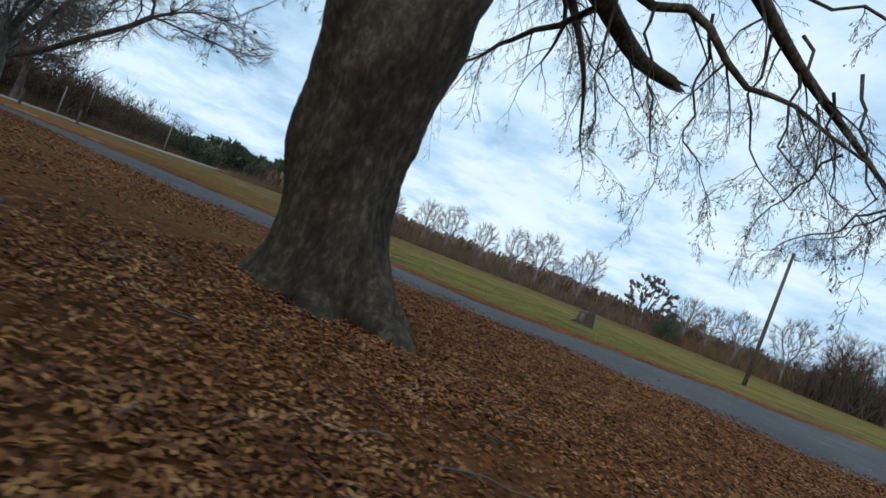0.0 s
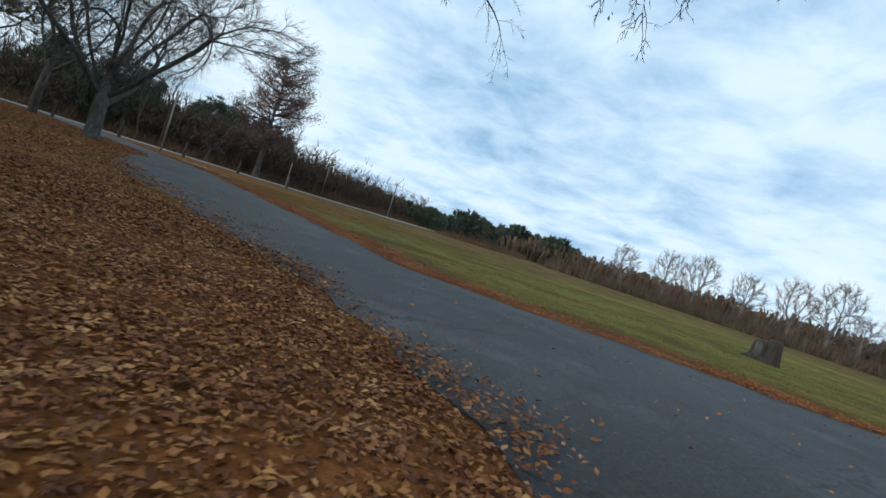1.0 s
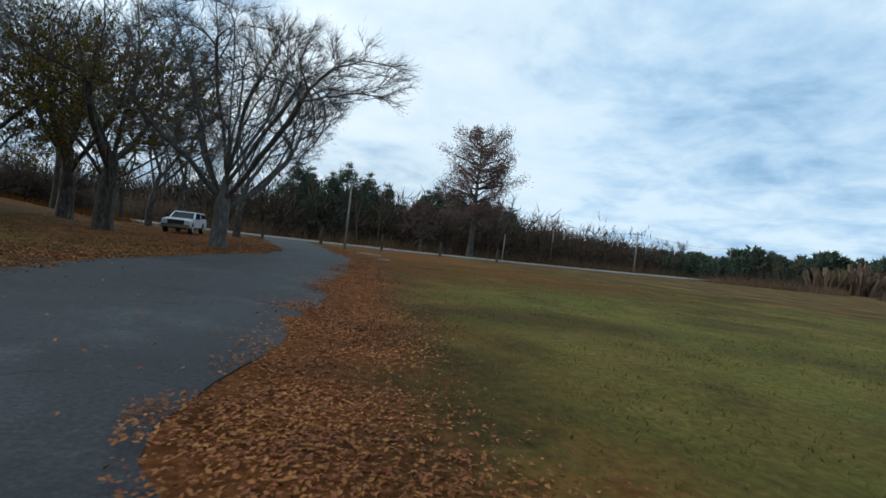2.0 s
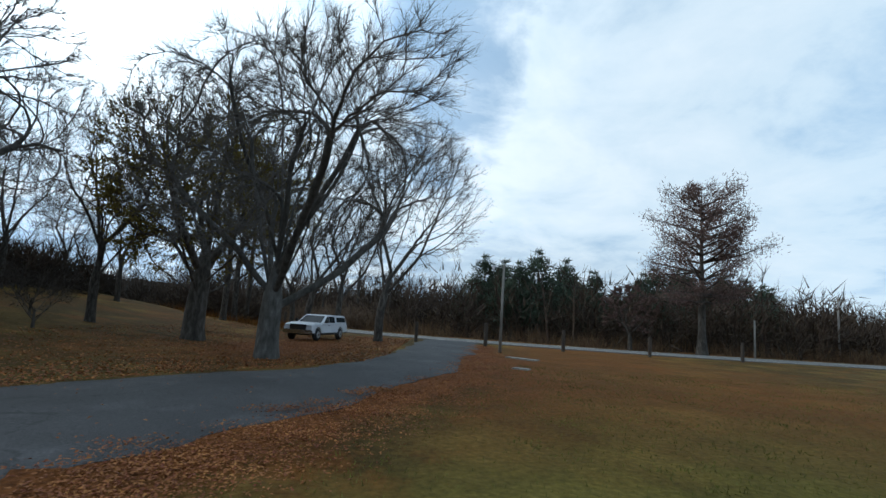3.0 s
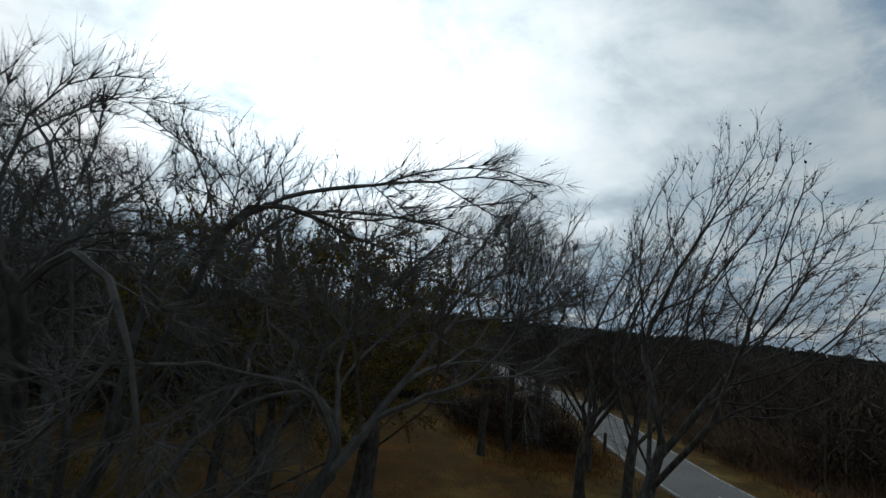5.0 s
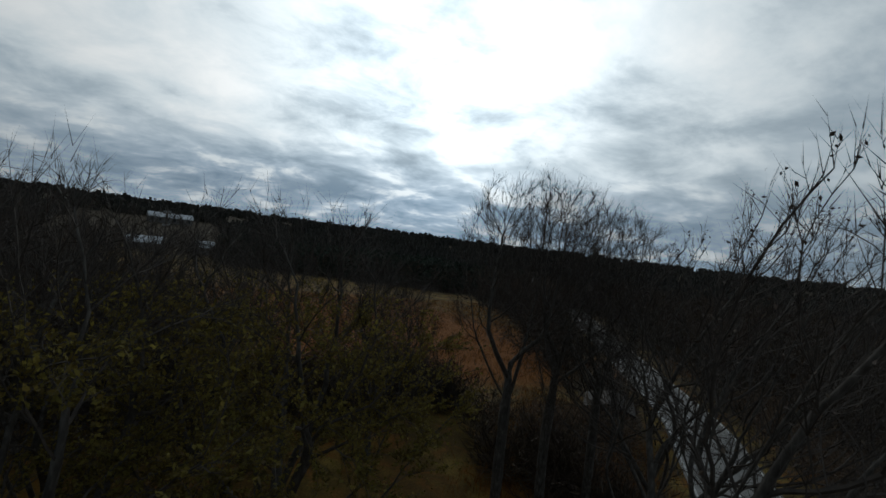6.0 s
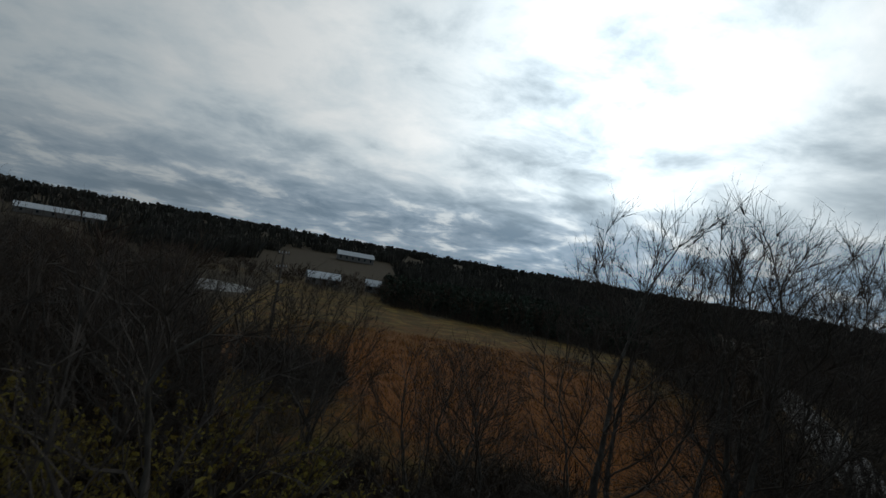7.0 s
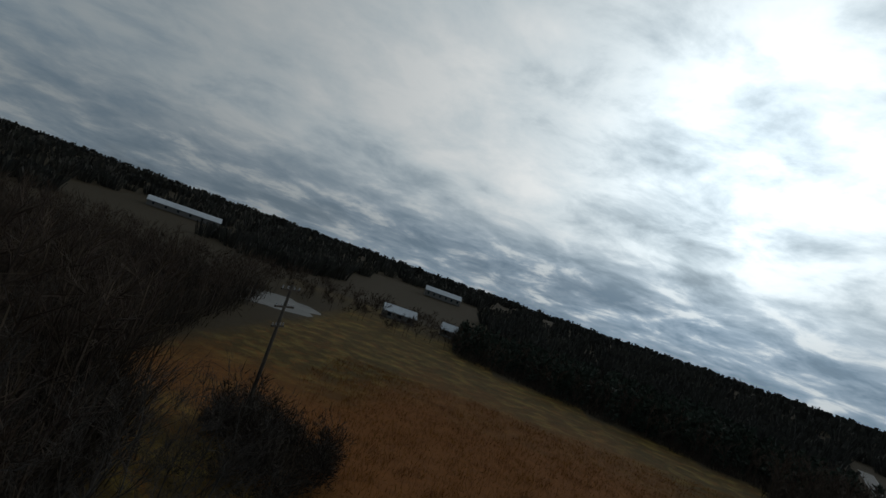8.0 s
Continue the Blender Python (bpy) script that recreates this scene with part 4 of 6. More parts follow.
def fan(rng, n, lean0, lean1, length, first=0.6):
    """Stems set round a trunk, evenly turned, with leans between two angles."""
    return [(first + (1 - first) * k / max(1, n - 1), lean0 + (lean1 - lean0) * rng.uniform(), 360 * (k * 0.382 + 0.05 * rng.uniform()), length * rng.uniform(0.7, 1.3)) for k in range(n)]


def at_ground(x, y, turn=0.0, scale=1.0, sink=0.0):
    return pose(x, y, float(height(x, y)) - sink, 0, 0, turn) @ Matrix.Scale(scale, 4)


def move(ob, x, y, turn=0.0, scale=1.0):
    ob.matrix_basis = at_ground(x, y, turn, scale)
    return ob


def conifer(name, label, seed, h, r, mat, needles, group="", top_round=0.0, clear=0.12, whorls=16, blade=0.22, fluff=0.13):
    """A conifer: straight trunk, whorls of boughs, and clumps of needles along each bough."""
    rng = np.random.default_rng(seed)
    top = thing(name, label, "tree", group)
    trunk = [(np.array([(rng.normal(0, 0.03) * z, rng.normal(0, 0.03) * z * 0.4, z * h) for z in np.linspace(-0.01, 1, 9)]), np.linspace(0.028 * h ** 0.9 + 0.03, 0.012, 9))]
    v, f = tubes(trunk, 8, 0.4)
    place(new("trunk", mesh_of("trunk", v, f, M["bark"], True)), top)
    boughs, bases, dirs = [], [], []
    for k in range(whorls):
        t = clear + (1 - clear) * (k + rng.uniform(0, 0.6)) / whorls
        shape = (math.sin(math.pi * min(1, 0.22 + 0.74 * (t - clear) / (1 - clear))) ** 0.8 if top_round else (1.03 - (t - clear) / (1 - clear)))
        for j in range(rng.integers(4, 7)):
            a = rng.uniform(0, 6.28)
            ln = r * shape * rng.uniform(0.55, 1.12)
            d = np.array((math.cos(a), math.sin(a), rng.uniform(0.0, 0.45)))
            p0 = np.array((0, 0, t * h))
            n = 4
            pts = [p0]
            for i in range(n):
                d = unit(d + rng.normal(0, 0.1, 3) + UP * 0.05)
                pts.append(pts[-1] + d * ln / n)
            pts = np.array(pts)
            boughs.append((pts, np.linspace(0.012 + 0.02 * ln, 0.006, n + 1)))
            m = int(needles / (whorls * 5.0) * ln / (0.62 * r)) + 2
            u = rng.uniform(0.25, 1.0, m) ** 0.8 * n
            i = np.minimum(u.astype(int), n - 1)
            b = pts[i] + (pts[i + 1] - pts[i]) * (u - i)[:, None] + rng.normal(0, fluff, (m, 3)) * ln ** 0.5
            bases.append(b)
            dirs.append(rng.normal(0, 1, (m, 3)) + d * 0.8 + UP * 0.5)
    v, f = tubes(boughs, 4)
    tagged(place(new("bough_work", mesh_of("bough_work", v, f, M["twig"])), top), kind="stuff")
    b, d = np.vstack(bases), np.vstack(dirs)
    d /= np.linalg.norm(d, axis=1)[:, None]
    v, f = slivers(rng, b, d, rng.uniform(0.6, 1.4, len(b)) * blade * 1.8, np.full(len(b), blade * 0.45))
    tagged(place(new("needles", mesh_of("needles", v, f, M[mat])), top), kind="stuff")
    return top


def wood_mass(name, label, spots, seed, mat, limbs=7, twigs=60, twig_w=0.05, category="woods", thick=0.012, spread=0.32):
    """Many leafless trees too far or too many to count: trunk, limbs and fine twigs for each spot of (x, y, height)."""
    rng = np.random.default_rng(seed)
    verts, faces, at = [], [], 0
    ang = np.array([0, 2.094, 4.189])
    ring = np.stack([np.cos(ang), np.sin(ang), 0 * ang], -1)
    segs = []
    tb, td, tl, tw = [], [], [], []
    for x, y, h in spots:
        base = np.array((x, y, float(height(x, y)) - 0.1))
        lean = unit(np.array((rng.normal(0, 0.05), rng.normal(0, 0.05), 1)))
        top = base + lean * h * 0.75
        segs.append((base, top, h * thick, h * thick * 0.35))
        ends = []
        for _ in range(limbs):
            t = rng.uniform(0.28, 0.95)
            p = base + (top - base) * t
            d = unit(np.array((rng.normal(0, 1), rng.normal(0, 1), rng.uniform(0.5, 1.9))))
            q = p + d * h * rng.uniform(0.6, 1.0) * spread * (1.2 - 0.45 * t)
            segs.append((p, q, h * thick * 0.35, h * thick * 0.12))
            ends.append((p, q))
        k = rng.integers(0, limbs, twigs) if limbs else np.zeros(twigs, int)
        u = rng.uniform(0.25, 1.0, twigs)[:, None]
        P = np.array([e[0] for e in ends])[k]
        Q = np.array([e[1] for e in ends])[k]
        tb.append(P + (Q - P) * u)
        d = (Q - P) / np.linalg.norm(Q - P, axis=1)[:, None] + rng.normal(0, 0.55, (twigs, 3)) + UP * 0.25
        td.append(d / np.linalg.norm(d, axis=1)[:, None])
        tl.append(rng.uniform(0.10, 0.24, twigs) * h)
        tw.append(np.full(twigs, twig_w) * rng.uniform(0.6, 1.3, twigs))
    a, b = np.array([s[0] for s in segs]), np.array([s[1] for s in segs])
    ra, rb = np.array([s[2] for s in segs]), np.array([s[3] for s in segs])
    v = np.stack([a[:, None] + ring[None] * ra[:, None, None], b[:, None] + ring[None] * rb[:, None, None]], 1).reshape(-1, 3)
    i = np.arange(len(segs))[:, None] * 6
    f = np.concatenate([i + np.array(q) for q in ((0, 1, 4, 3), (1, 2, 5, 4), (2, 0, 3, 5))])
    sv, sf = slivers(rng, np.vstack(tb), np.vstack(td), np.concatenate(tl), np.concatenate(tw))
    V, F = join([(v, f), (sv, sf)])
    return tagged(new(name, mesh_of(name, V, F, M[mat])), label, category, kind="stuff")


def blade_mass(name, label, spots, seed, mat, blades, blade_h, width, spread, category, lean=0.4):
    """Tufts of upright blades: grass, sedge or brush."""
    rng = np.random.default_rng(seed)
    s = np.asarray(spots, float)
    n = len(s) * blades
    c = np.repeat(s[:, :2], blades, 0) + rng.normal(0, spread, (n, 2))
    hh = np.repeat(s[:, 2], blades) if s.shape[1] > 2 else np.ones(n)
    z = height(c[:, 0], c[:, 1])
    base = np.column_stack([c, z - 0.01])
    d = rng.normal(0, lean, (n, 3)) + UP
    d /= np.linalg.norm(d, axis=1)[:, None]
    v, f = slivers(rng, base, d, hh * blade_h * rng.uniform(0.5, 1.2, n), np.full(n, width) * rng.uniform(0.6, 1.4, n))
    return tagged(new(name, mesh_of(name, v, f, M[mat])), label, category, kind="stuff")


def bush_mass(name, label, spots, seed, mat, twigs=90, length=0.8, width=0.05, category="brush", hang=0.15):
    """Rounded leafless bushes for spots of (x, y, height, radius): twigs that fill low domes, most of them near the outside."""
    rng = np.random.default_rng(seed)
    s = np.repeat(np.asarray(spots, float), twigs, 0)
    n = len(s)
    d = rng.normal(0, 1, (n, 3))
    d[:, 2] = np.abs(d[:, 2])
    d /= np.linalg.norm(d, axis=1)[:, None]
    r = rng.uniform(0, 1, n) ** 0.45
    lump = 0.78 + 0.30 * np.sin(3 * np.arctan2(d[:, 1], d[:, 0]) + s[:, 0] * 5) * np.sin(2.3 * d[:, 2] * 3 + s[:, 1])
    base = np.column_stack([s[:, 0], s[:, 1], height(s[:, 0], s[:, 1])]) + d * np.stack([s[:, 3], s[:, 3], s[:, 2]], -1) * (r * lump)[:, None]
    way = d * 0.9 + rng.normal(0, 0.55, (n, 3)) + UP * (0.5 - hang)
    way /= np.linalg.norm(way, axis=1)[:, None]
    size = (s[:, 2] / 3.0) ** 0.5
    v, f = slivers(rng, base, way, length * size * rng.uniform(0.4, 1.3, n), width * size * rng.uniform(0.5, 1.4, n))
    return tagged(new(name, mesh_of(name, v, f, M[mat])), label, category, kind="stuff")


def tree_haze(name, label, spots, seed, mat, blades=12, width=0.3, category="woods"):
    """Distant forest: for each spot of (x, y, height, radius) a fan of upright, uneven branches."""
    rng = np.random.default_rng(seed)
    s = np.repeat(np.asarray(spots, float), blades, 0)
    n = len(s)
    a, r = rng.uniform(0, 2 * math.pi, n), np.sqrt(rng.uniform(0, 1, n))
    out = np.stack([np.cos(a), np.sin(a), 0 * a], -1)
    base = np.column_stack([s[:, 0], s[:, 1], height(s[:, 0], s[:, 1])]) + out * (r * s[:, 3] * 0.45)[:, None]
    d = out * (0.42 * r)[:, None] + UP + rng.normal(0, 0.12, (n, 3))
    d /= np.linalg.norm(d, axis=1)[:, None]
    ln = s[:, 2] * rng.uniform(0.62, 1.02, n)
    # every other fan piece hangs from the crown, so that the tops are blunt
    turned = (np.arange(n) % 2)[:, None]
    base, d = base + turned * d * ln[:, None], d * (1 - 2 * turned)
    v, f = slivers(rng, base, d, ln, s[:, 3] * width * rng.uniform(0.6, 1.4, n))
    return tagged(new(name, mesh_of(name, v, f, M[mat])), label, category, kind="stuff")


def conifer_mass(name, label, spots, seed, mat, blades=70, category="woods", rounded=0.0, broad=0.4):
    """Distant conifers: for each spot of (x, y, height, radius) short boughs set round a hidden stem, wide below and pointed above, or rounded."""
    rng = np.random.default_rng(seed)
    s = np.repeat(np.asarray(spots, float), blades, 0)
    n = len(s)
    t = rng.uniform(0.06, 1.0, n)
    a = rng.uniform(0, 2 * math.pi, n)
    r = s[:, 3] * ((1.05 - t) ** 0.7 * (1 - rounded) + rounded * np.sqrt(np.maximum(1.02 - (2 * t - 1) ** 2, 0))) * rng.uniform(0.1, 0.75, n)
    out = np.stack([np.cos(a), np.sin(a), 0 * a], -1)
    base = np.column_stack([s[:, 0], s[:, 1], height(s[:, 0], s[:, 1]) + t * s[:, 2] * 0.93]) + out * r[:, None]
    d = out * rng.uniform(0.2, 1.0, n)[:, None] + UP * rng.uniform(0.3, 1.0, n)[:, None] + rng.normal(0, 0.2, (n, 3))
    d /= np.linalg.norm(d, axis=1)[:, None]
    v, f = slivers(rng, base, d, s[:, 2] * rng.uniform(0.08, 0.17, n), s[:, 3] * broad * rng.uniform(0.6, 1.4, n))
    return tagged(new(name, mesh_of(name, v, f, M[mat])), label, category, kind="stuff")

# ---- trees near the drive ----


def oak_limbs(rng, out):
    """The low limb over the leaf litter: a thick broken stub with hanging side branches, and its neighbours."""
    low = dict(OAK_LOW)
    # the bole swells again below the fork
    z = np.linspace(-0.3, 6.3, 82)
    bole = np.column_stack([-0.055 * z + 0.05 * np.sin(z) + np.interp(z, [-0.1, 0.5, 1.2, 2.0, 2.8, 3.6, 4.3, 6.3], [-0.04, -0.12, -0.22, -0.30, -0.25, -0.11, 0, 0]), 0.03 * np.sin(z * 1.3), z])
    out[0][0] = (bole, np.interp(z, [-0.1, 1.2, 2.4, 3.4, 4.4, 5.2, 6.3], [0.70, 0.66, 0.74, 0.90, 0.87, 0.84, 0.55]))
    lines = [([(0.1, 0.2, 5.0), (0.5, 1.0, 6.4), (1.1, 1.7, 6.65), (2.2, 2.4, 6.45), (2.9, 2.8, 6.2), (3.7, 3.3, 6.0), (4.5, 3.4, 5.9)], 0.30, 0.13),
             ([(0.2, -0.2, 5.2), (2.0, 0.8, 7.2), (4.2, 1.8, 7.4), (6.2, 2.4, 6.6), (8.2, 3.0, 6.0), (9.8, 3.2, 5.2)], 0.24, 0.03),
             ([(0.0, 0.4, 5.4), (0.8, 2.6, 7.6), (2.0, 5.2, 8.0), (3.6, 7.6, 7.2), (4.6, 9.4, 6.0)], 0.22, 0.03),
             ([(2.5, 2.6, 6.35), (1.9, 3.0, 5.9), (1.2, 3.3, 5.4), (0.8, 3.6, 5.15), (0.4, 4.0, 4.8)], 0.07, 0.02),
             ([(2.5, 2.2, 6.5), (3.2, 2.0, 6.4), (4.2, 1.8, 6.3), (5.1, 1.8, 5.55), (5.8, 1.5, 5.4), (7.1, 1.0, 4.8)], 0.10, 0.02)]
    hung = [[(4.2, 2.0, 6.6), (4.6, 2.4, 5.4), (5.0, 2.9, 4.7), (5.6, 3.2, 4.3), (6.0, 3.4, 3.9)],
            [(5.4, 2.2, 6.8), (5.9, 2.8, 5.4), (6.4, 3.0, 4.9), (7.2, 3.2, 4.6), (7.9, 3.2, 4.4)],
            [(7.0, 2.4, 6.4), (7.6, 2.7, 5.6), (8.2, 3.0, 5.0), (8.6, 3.0, 4.7)],
            [(3.2, 2.0, 6.4), (3.8, 2.4, 5.0), (4.5, 2.9, 4.1), (4.7, 3.1, 3.7)],
            [(2.4, 1.6, 6.6), (2.7, 1.9, 4.8), (3.1, 2.3, 4.0), (3.3, 2.5, 3.7)],
            [(6.2, 2.4, 6.6), (6.7, 2.8, 5.4), (7.4, 3.0, 4.9), (7.7, 3.2, 4.5)],
            [(2.2, 5.4, 8.0), (3.6, 6.2, 6.8), (5.0, 6.7, 6.2), (5.8, 7.0, 5.8)], [(5.0, 1.4, 7.2), (7.2, 0.7, 6.6), (8.4, 0.3, 6.0), (9.0, 0.2, 5.5)]]
    hung += [[(6.8, 1.6, 6.4), (7.0, 1.2, 5.0), (7.2, 0.9, 4.0), (7.3, 0.7, 3.4)], [(5.6, 1.6, 6.6), (6.0, 1.0, 5.0), (6.3, 0.7, 3.7)],
             [(9.6, 3.2, 5.2), (9.4, 4.4, 4.6), (9.0, 5.2, 4.2), (8.9, 5.3, 3.9)], [(9.8, 3.2, 5.2), (10.0, 4.6, 4.8), (9.8, 5.4, 4.5)], [(8.2, 3.2, 5.8), (8.0, 4.2, 4.9), (7.9, 4.9, 3.9)]]
    # the fork over the bole, and thin branches that hang on its far side
    lines.append(([(-0.50, 0.0, 2.9), (-0.85, -0.12, 3.6), (-1.15, -0.2, 4.4), (-1.6, 0.2, 6.2), (-2.6, 0.8, 8.4)], 0.26, 0.12))
    hung += [[(-1.4, 0.0, 5.4), (-1.9, 0.1, 4.8), (-2.2, 0.0, 4.0), (-2.3, -0.1, 3.4)], [(-1.2, -0.1, 4.6), (-1.6, 0.0, 4.5), (-1.8, 0.0, 3.8), (-1.85, 0.0, 3.3)], [(-2.0, 0.5, 7.2), (-3.0, 0.6, 6.2), (-3.4, 0.5, 4.9), (-3.5, 0.6, 4.2)]]
    lines += [(pts, 0.030, 0.006) for pts in hung]
    for pts, r0, r1 in lines:
        pts = np.array(spline(pts, 0.3 if r0 < 0.05 else 0.55))
        if r0 < 0.11:
            pts[1:] += rng.normal(0, 0.055, (len(pts) - 1, 3)) + 0.05 * np.sin(np.arange(1, len(pts)) * 1.9 + pts[0, 0])[:, None]
        radii = np.linspace(r0, r1, len(pts))
        out[1].append((pts, radii))
        n = max(4, int(len(pts) * 0.75))
        for k in range(n):
            j = rng.integers(len(pts) // 4, len(pts) - 1)
            d = unit(np.array((rng.normal(0, 0.7), rng.normal(0, 0.7), rng.uniform(-1.0, 0.15))) + 0.7 * unit(pts[j + 1] - pts[j]))
            grow(rng, pts[j], d, rng.uniform(0.7, 1.7) * (0.5 if r0 < 0.05 else 1), min(radii[j] * 0.45, 0.026), 2, low, out)
        d = unit(pts[-1] - pts[-2])
        if r0 == 0.30:
            # splinters at the broken end
            for k in range(9):
                a, q = k * 0.7, rng.uniform(0.03, 0.11)
                p = pts[-1] + np.array((0.3 * math.cos(a), -0.5 * math.cos(a), math.sin(a))) * q - d * 0.12
                out[2].append((np.array([p, p + d * rng.uniform(0.15, 0.3), p + d * rng.uniform(0.32, 0.5) + rng.normal(0, 0.03, 3)]), np.array([0.045, 0.032, 0.004])))
        if r1 < 0.1:
            grow(rng, pts[-1], d, 0.9 if r0 < 0.05 else 1.6, r1, 2, low, out)


OAK_OLD = dict(OAK, count=[7, 5, 4, 3], up=[0.0, 0.04, -0.03, -0.08, -0.12], ratio=[1.55, 0.5, 0.5, 0.45], first=[0.7, 0.3, 0.2, 0.15], angle=[(30, 65), (28, 60), (30, 60), (30, 65)], tip=[0.8, 0.22, 0.25, 0.3, 0.4])
OAK_LOW = dict(OAK_OLD, count=[0, 0, 5, 3], up=[0, 0, -0.10, -0.14, -0.14], first=[0, 0, 0.15, 0.15], segs=[1, 1, 6, 5, 4], least=(0.014, 0.009, 0.006, 0.004))

oak = bare_tree("oak_tree", "old oak with a thick grey trunk and hanging leafless branches", 11, 6.2, 0.74, OAK_OLD, flare=0.42,
                sides=(120, 12, 6, 4, 3), rugged=1.0, bark="old_bark", leaves=800, leaf_size=0.035, hair_w=0.008, extra=oak_limbs)
move(oak, -1.6, 6.05, 8)

rng1 = np.random.default_rng(19)
big = crowned_tree("spreading_tree", "large leafless tree with many stems from a pale trunk", 23, [(0, 0, -0.1), (0.02, 0, 1.6), (0, 0.05, 3.3)], 0.33,
                   [(0.64, 56, 132, 5.8), (0.68, 44, 272, 5.0), (0.72, 54, 38, 6.2), (0.74, 32, 82, 6.2), (0.75, 30, 248, 6.2), (0.80, 46, 200, 4.8), (0.85, 10, 30, 6.8), (0.90, 18, 160, 6.8), (0.94, 38, 50, 5.6), (1.0, 7, 270, 7.0), (1.0, 27, 325, 6.0), (1.0, 34, 112, 5.8)],
                   [(0.1, -0.4, 6.9, 4.9, 5.0, 4.2, 3400), (-4.4, 4.0, 8.3, 2.6, 2.4, 2.4, 560), (4.2, 2.4, 7.6, 2.6, 2.3, 1.9, 420), (6.6, 4.2, 7.2, 1.9, 1.8, 1.3, 220)], step=0.34, kill=0.36, tip=0.0095, twigs=26, twig_len=0.62, twig_w=0.013,
                   bark="bark_pale", limb_bark="bark_mid", twig="twig_grey", floor=3.4, sides=22, flare=0.3, up=0.2, inertia=1.35)
move(big, -21.7, 19.35, 0)
tagged(copy_thing(big, at_ground(-19.6, 6.4, 240, 1.15)), "large leafless tree with many stems on the south lawn")
entry = crowned_tree("entry_tree", "slender leafless tree beside the pickup", 33, [(0, 0, -0.1), (0.1, 0.05, 2.0), (-0.3, 0.5, 4.6)], 0.25, fan(rng1, 8, 14, 46, 3.4, 0.45),
                     [(-1.6, 2.4, 9.8, 4.5, 4.5, 4.8, 1300), (-1.0, 2.6, 13.2, 1.4, 1.4, 2.6, 240), (-2.2, 4.6, 8.4, 1.8, 1.8, 1.9, 160)], step=0.42, kill=0.48, tip=0.010, twigs=9, twig_len=0.7, twig_w=0.016, floor=3.4, leaves=1100, leaf_size=0.05, leaf_mat="seed_ball", up=0.38)
move(entry, -37.6, 21.2, 0)
for x, y, turn, sc in ((-43.9, 14.9, 0, 0.95), (-44.6, 17.0, 50, 0.94), (-48.5, 12.4, 200, 0.8)):
    tagged(copy_thing(entry, at_ground(x, y, turn, sc)), "slender leafless tree with dark seed balls by the country road")

olive = crowned_tree("leafy_oak", "oak with a bare top that still holds dull olive leaves", 41, [(0, 0, -0.1), (0.1, 0.05, 1.8), (0.0, 0.2, 4.0)], 0.40, fan(rng1, 9, 16, 66, 3.2, 0.5),
                     [(0, 0, 7.2, 4.9, 4.9, 4.7, 1150), (0, 0, 9.9, 4.0, 4.0, 2.3, 520)], step=0.45, kill=0.52, tip=0.010, twigs=12, twig_len=0.9, twig_w=0.016, floor=2.4, leaves=58000, leaf_size=0.054, leaf_top=10.2)
move(olive, -27.6, 14.0, 0, 1.04)
copy_thing(olive, at_ground(-33.4, 11.2, 130, 0.98))
shrub = bare_tree("shrub", "small leafless shrub on the south lawn", 45, 0.8, 0.06, dict(OAK, count=[7, 5, 4], segs=[3, 5, 4, 3], ratio=[2.4, 0.5, 0.5], first=[0.3, 0.3, 0.2], up=[0, 0.05, 0.02, 0.0]), flare=0.2, sides=(8, 5, 4, 3, 3))
move(shrub, -23.3, 10.1)
for x, y, turn, sc in ((-26.2, 7.6, 100, 1.0), (-30.5, -1.0, 30, 1.2), (-21.5, 6.0, 220, 0.9)):
    copy_thing(shrub, at_ground(x, y, turn, sc))

lawn = crowned_tree("lawn_tree", "high leafless tree with a broad crown on the south lawn", 53, [(0, 0, -0.1), (0.15, 0.1, 3.0), (0.1, -0.1, 6.4)], 0.34, fan(rng1, 8, 12, 44, 4.0, 0.5),
                    [(0, 0, 12.6, 5.8, 5.8, 7.4, 1700)], step=0.48, kill=0.5, tip=0.011, twigs=9, twig_len=1.1, twig_w=0.024, floor=4.6, up=0.2)
move(lawn, -33.3, -0.1, 0, 0.52)
for x, y, turn, sc in ((-28.0, 9.0, 210, 1.1), (-39.9, 2.6, 300, 0.95), (-29.6, -1.6, 60, 1.0), (-25.4, -2.2, 20, 1.0), (-35.8, -5.2, 160, 0.95), (-42.4, -3.4, 120, 0.8), (-21.6, -3.0, 270, 1.15), (-13, -2, 90, 1.5)):
    copy_thing(lawn, at_ground(x, y, turn, sc))

tall = crowned_tree("tall_tree", "tall round-crowned leafless tree rising over the woods", 51, [(0, 0, -0.1), (0.2, 0.1, 6.0), (0.1, -0.1, 12.0)], 0.36, fan(rng1, 10, 14, 52, 4.0, 0.6),
                    [(0, 0, 18.2, 5.1, 5.1, 6.8, 2100)], step=0.45, kill=0.48, tip=0.009, twigs=16, twig_len=1.1, twig_w=0.018, floor=9.0, up=0.15)
move(tall, -43.2, 8.7, 0, 0.6)
for x, y, turn, sc in ((-45.8, 8.5, 250, 1.0), (-48.8, 8.3, 10, 0.97)):
    copy_thing(tall, at_ground(x, y, turn, sc))
slim = crowned_tree("slim_tree", "slim leafless tree among the woods", 52, [(0, 0, -0.1), (0.2, 0.1, 6.0), (0.0, 0.2, 13.0)], 0.28, fan(rng1, 9, 16, 40, 2.6, 0.5),
                    [(0, 0, 16.2, 3.8, 3.8, 8.0, 480)], step=0.65, kill=0.75, tip=0.016, twigs=9, twig_len=1.6, twig_w=0.034, floor=7.0, up=0.25, sides=8)
move(slim, -70, 14.5, 200, 0.6)
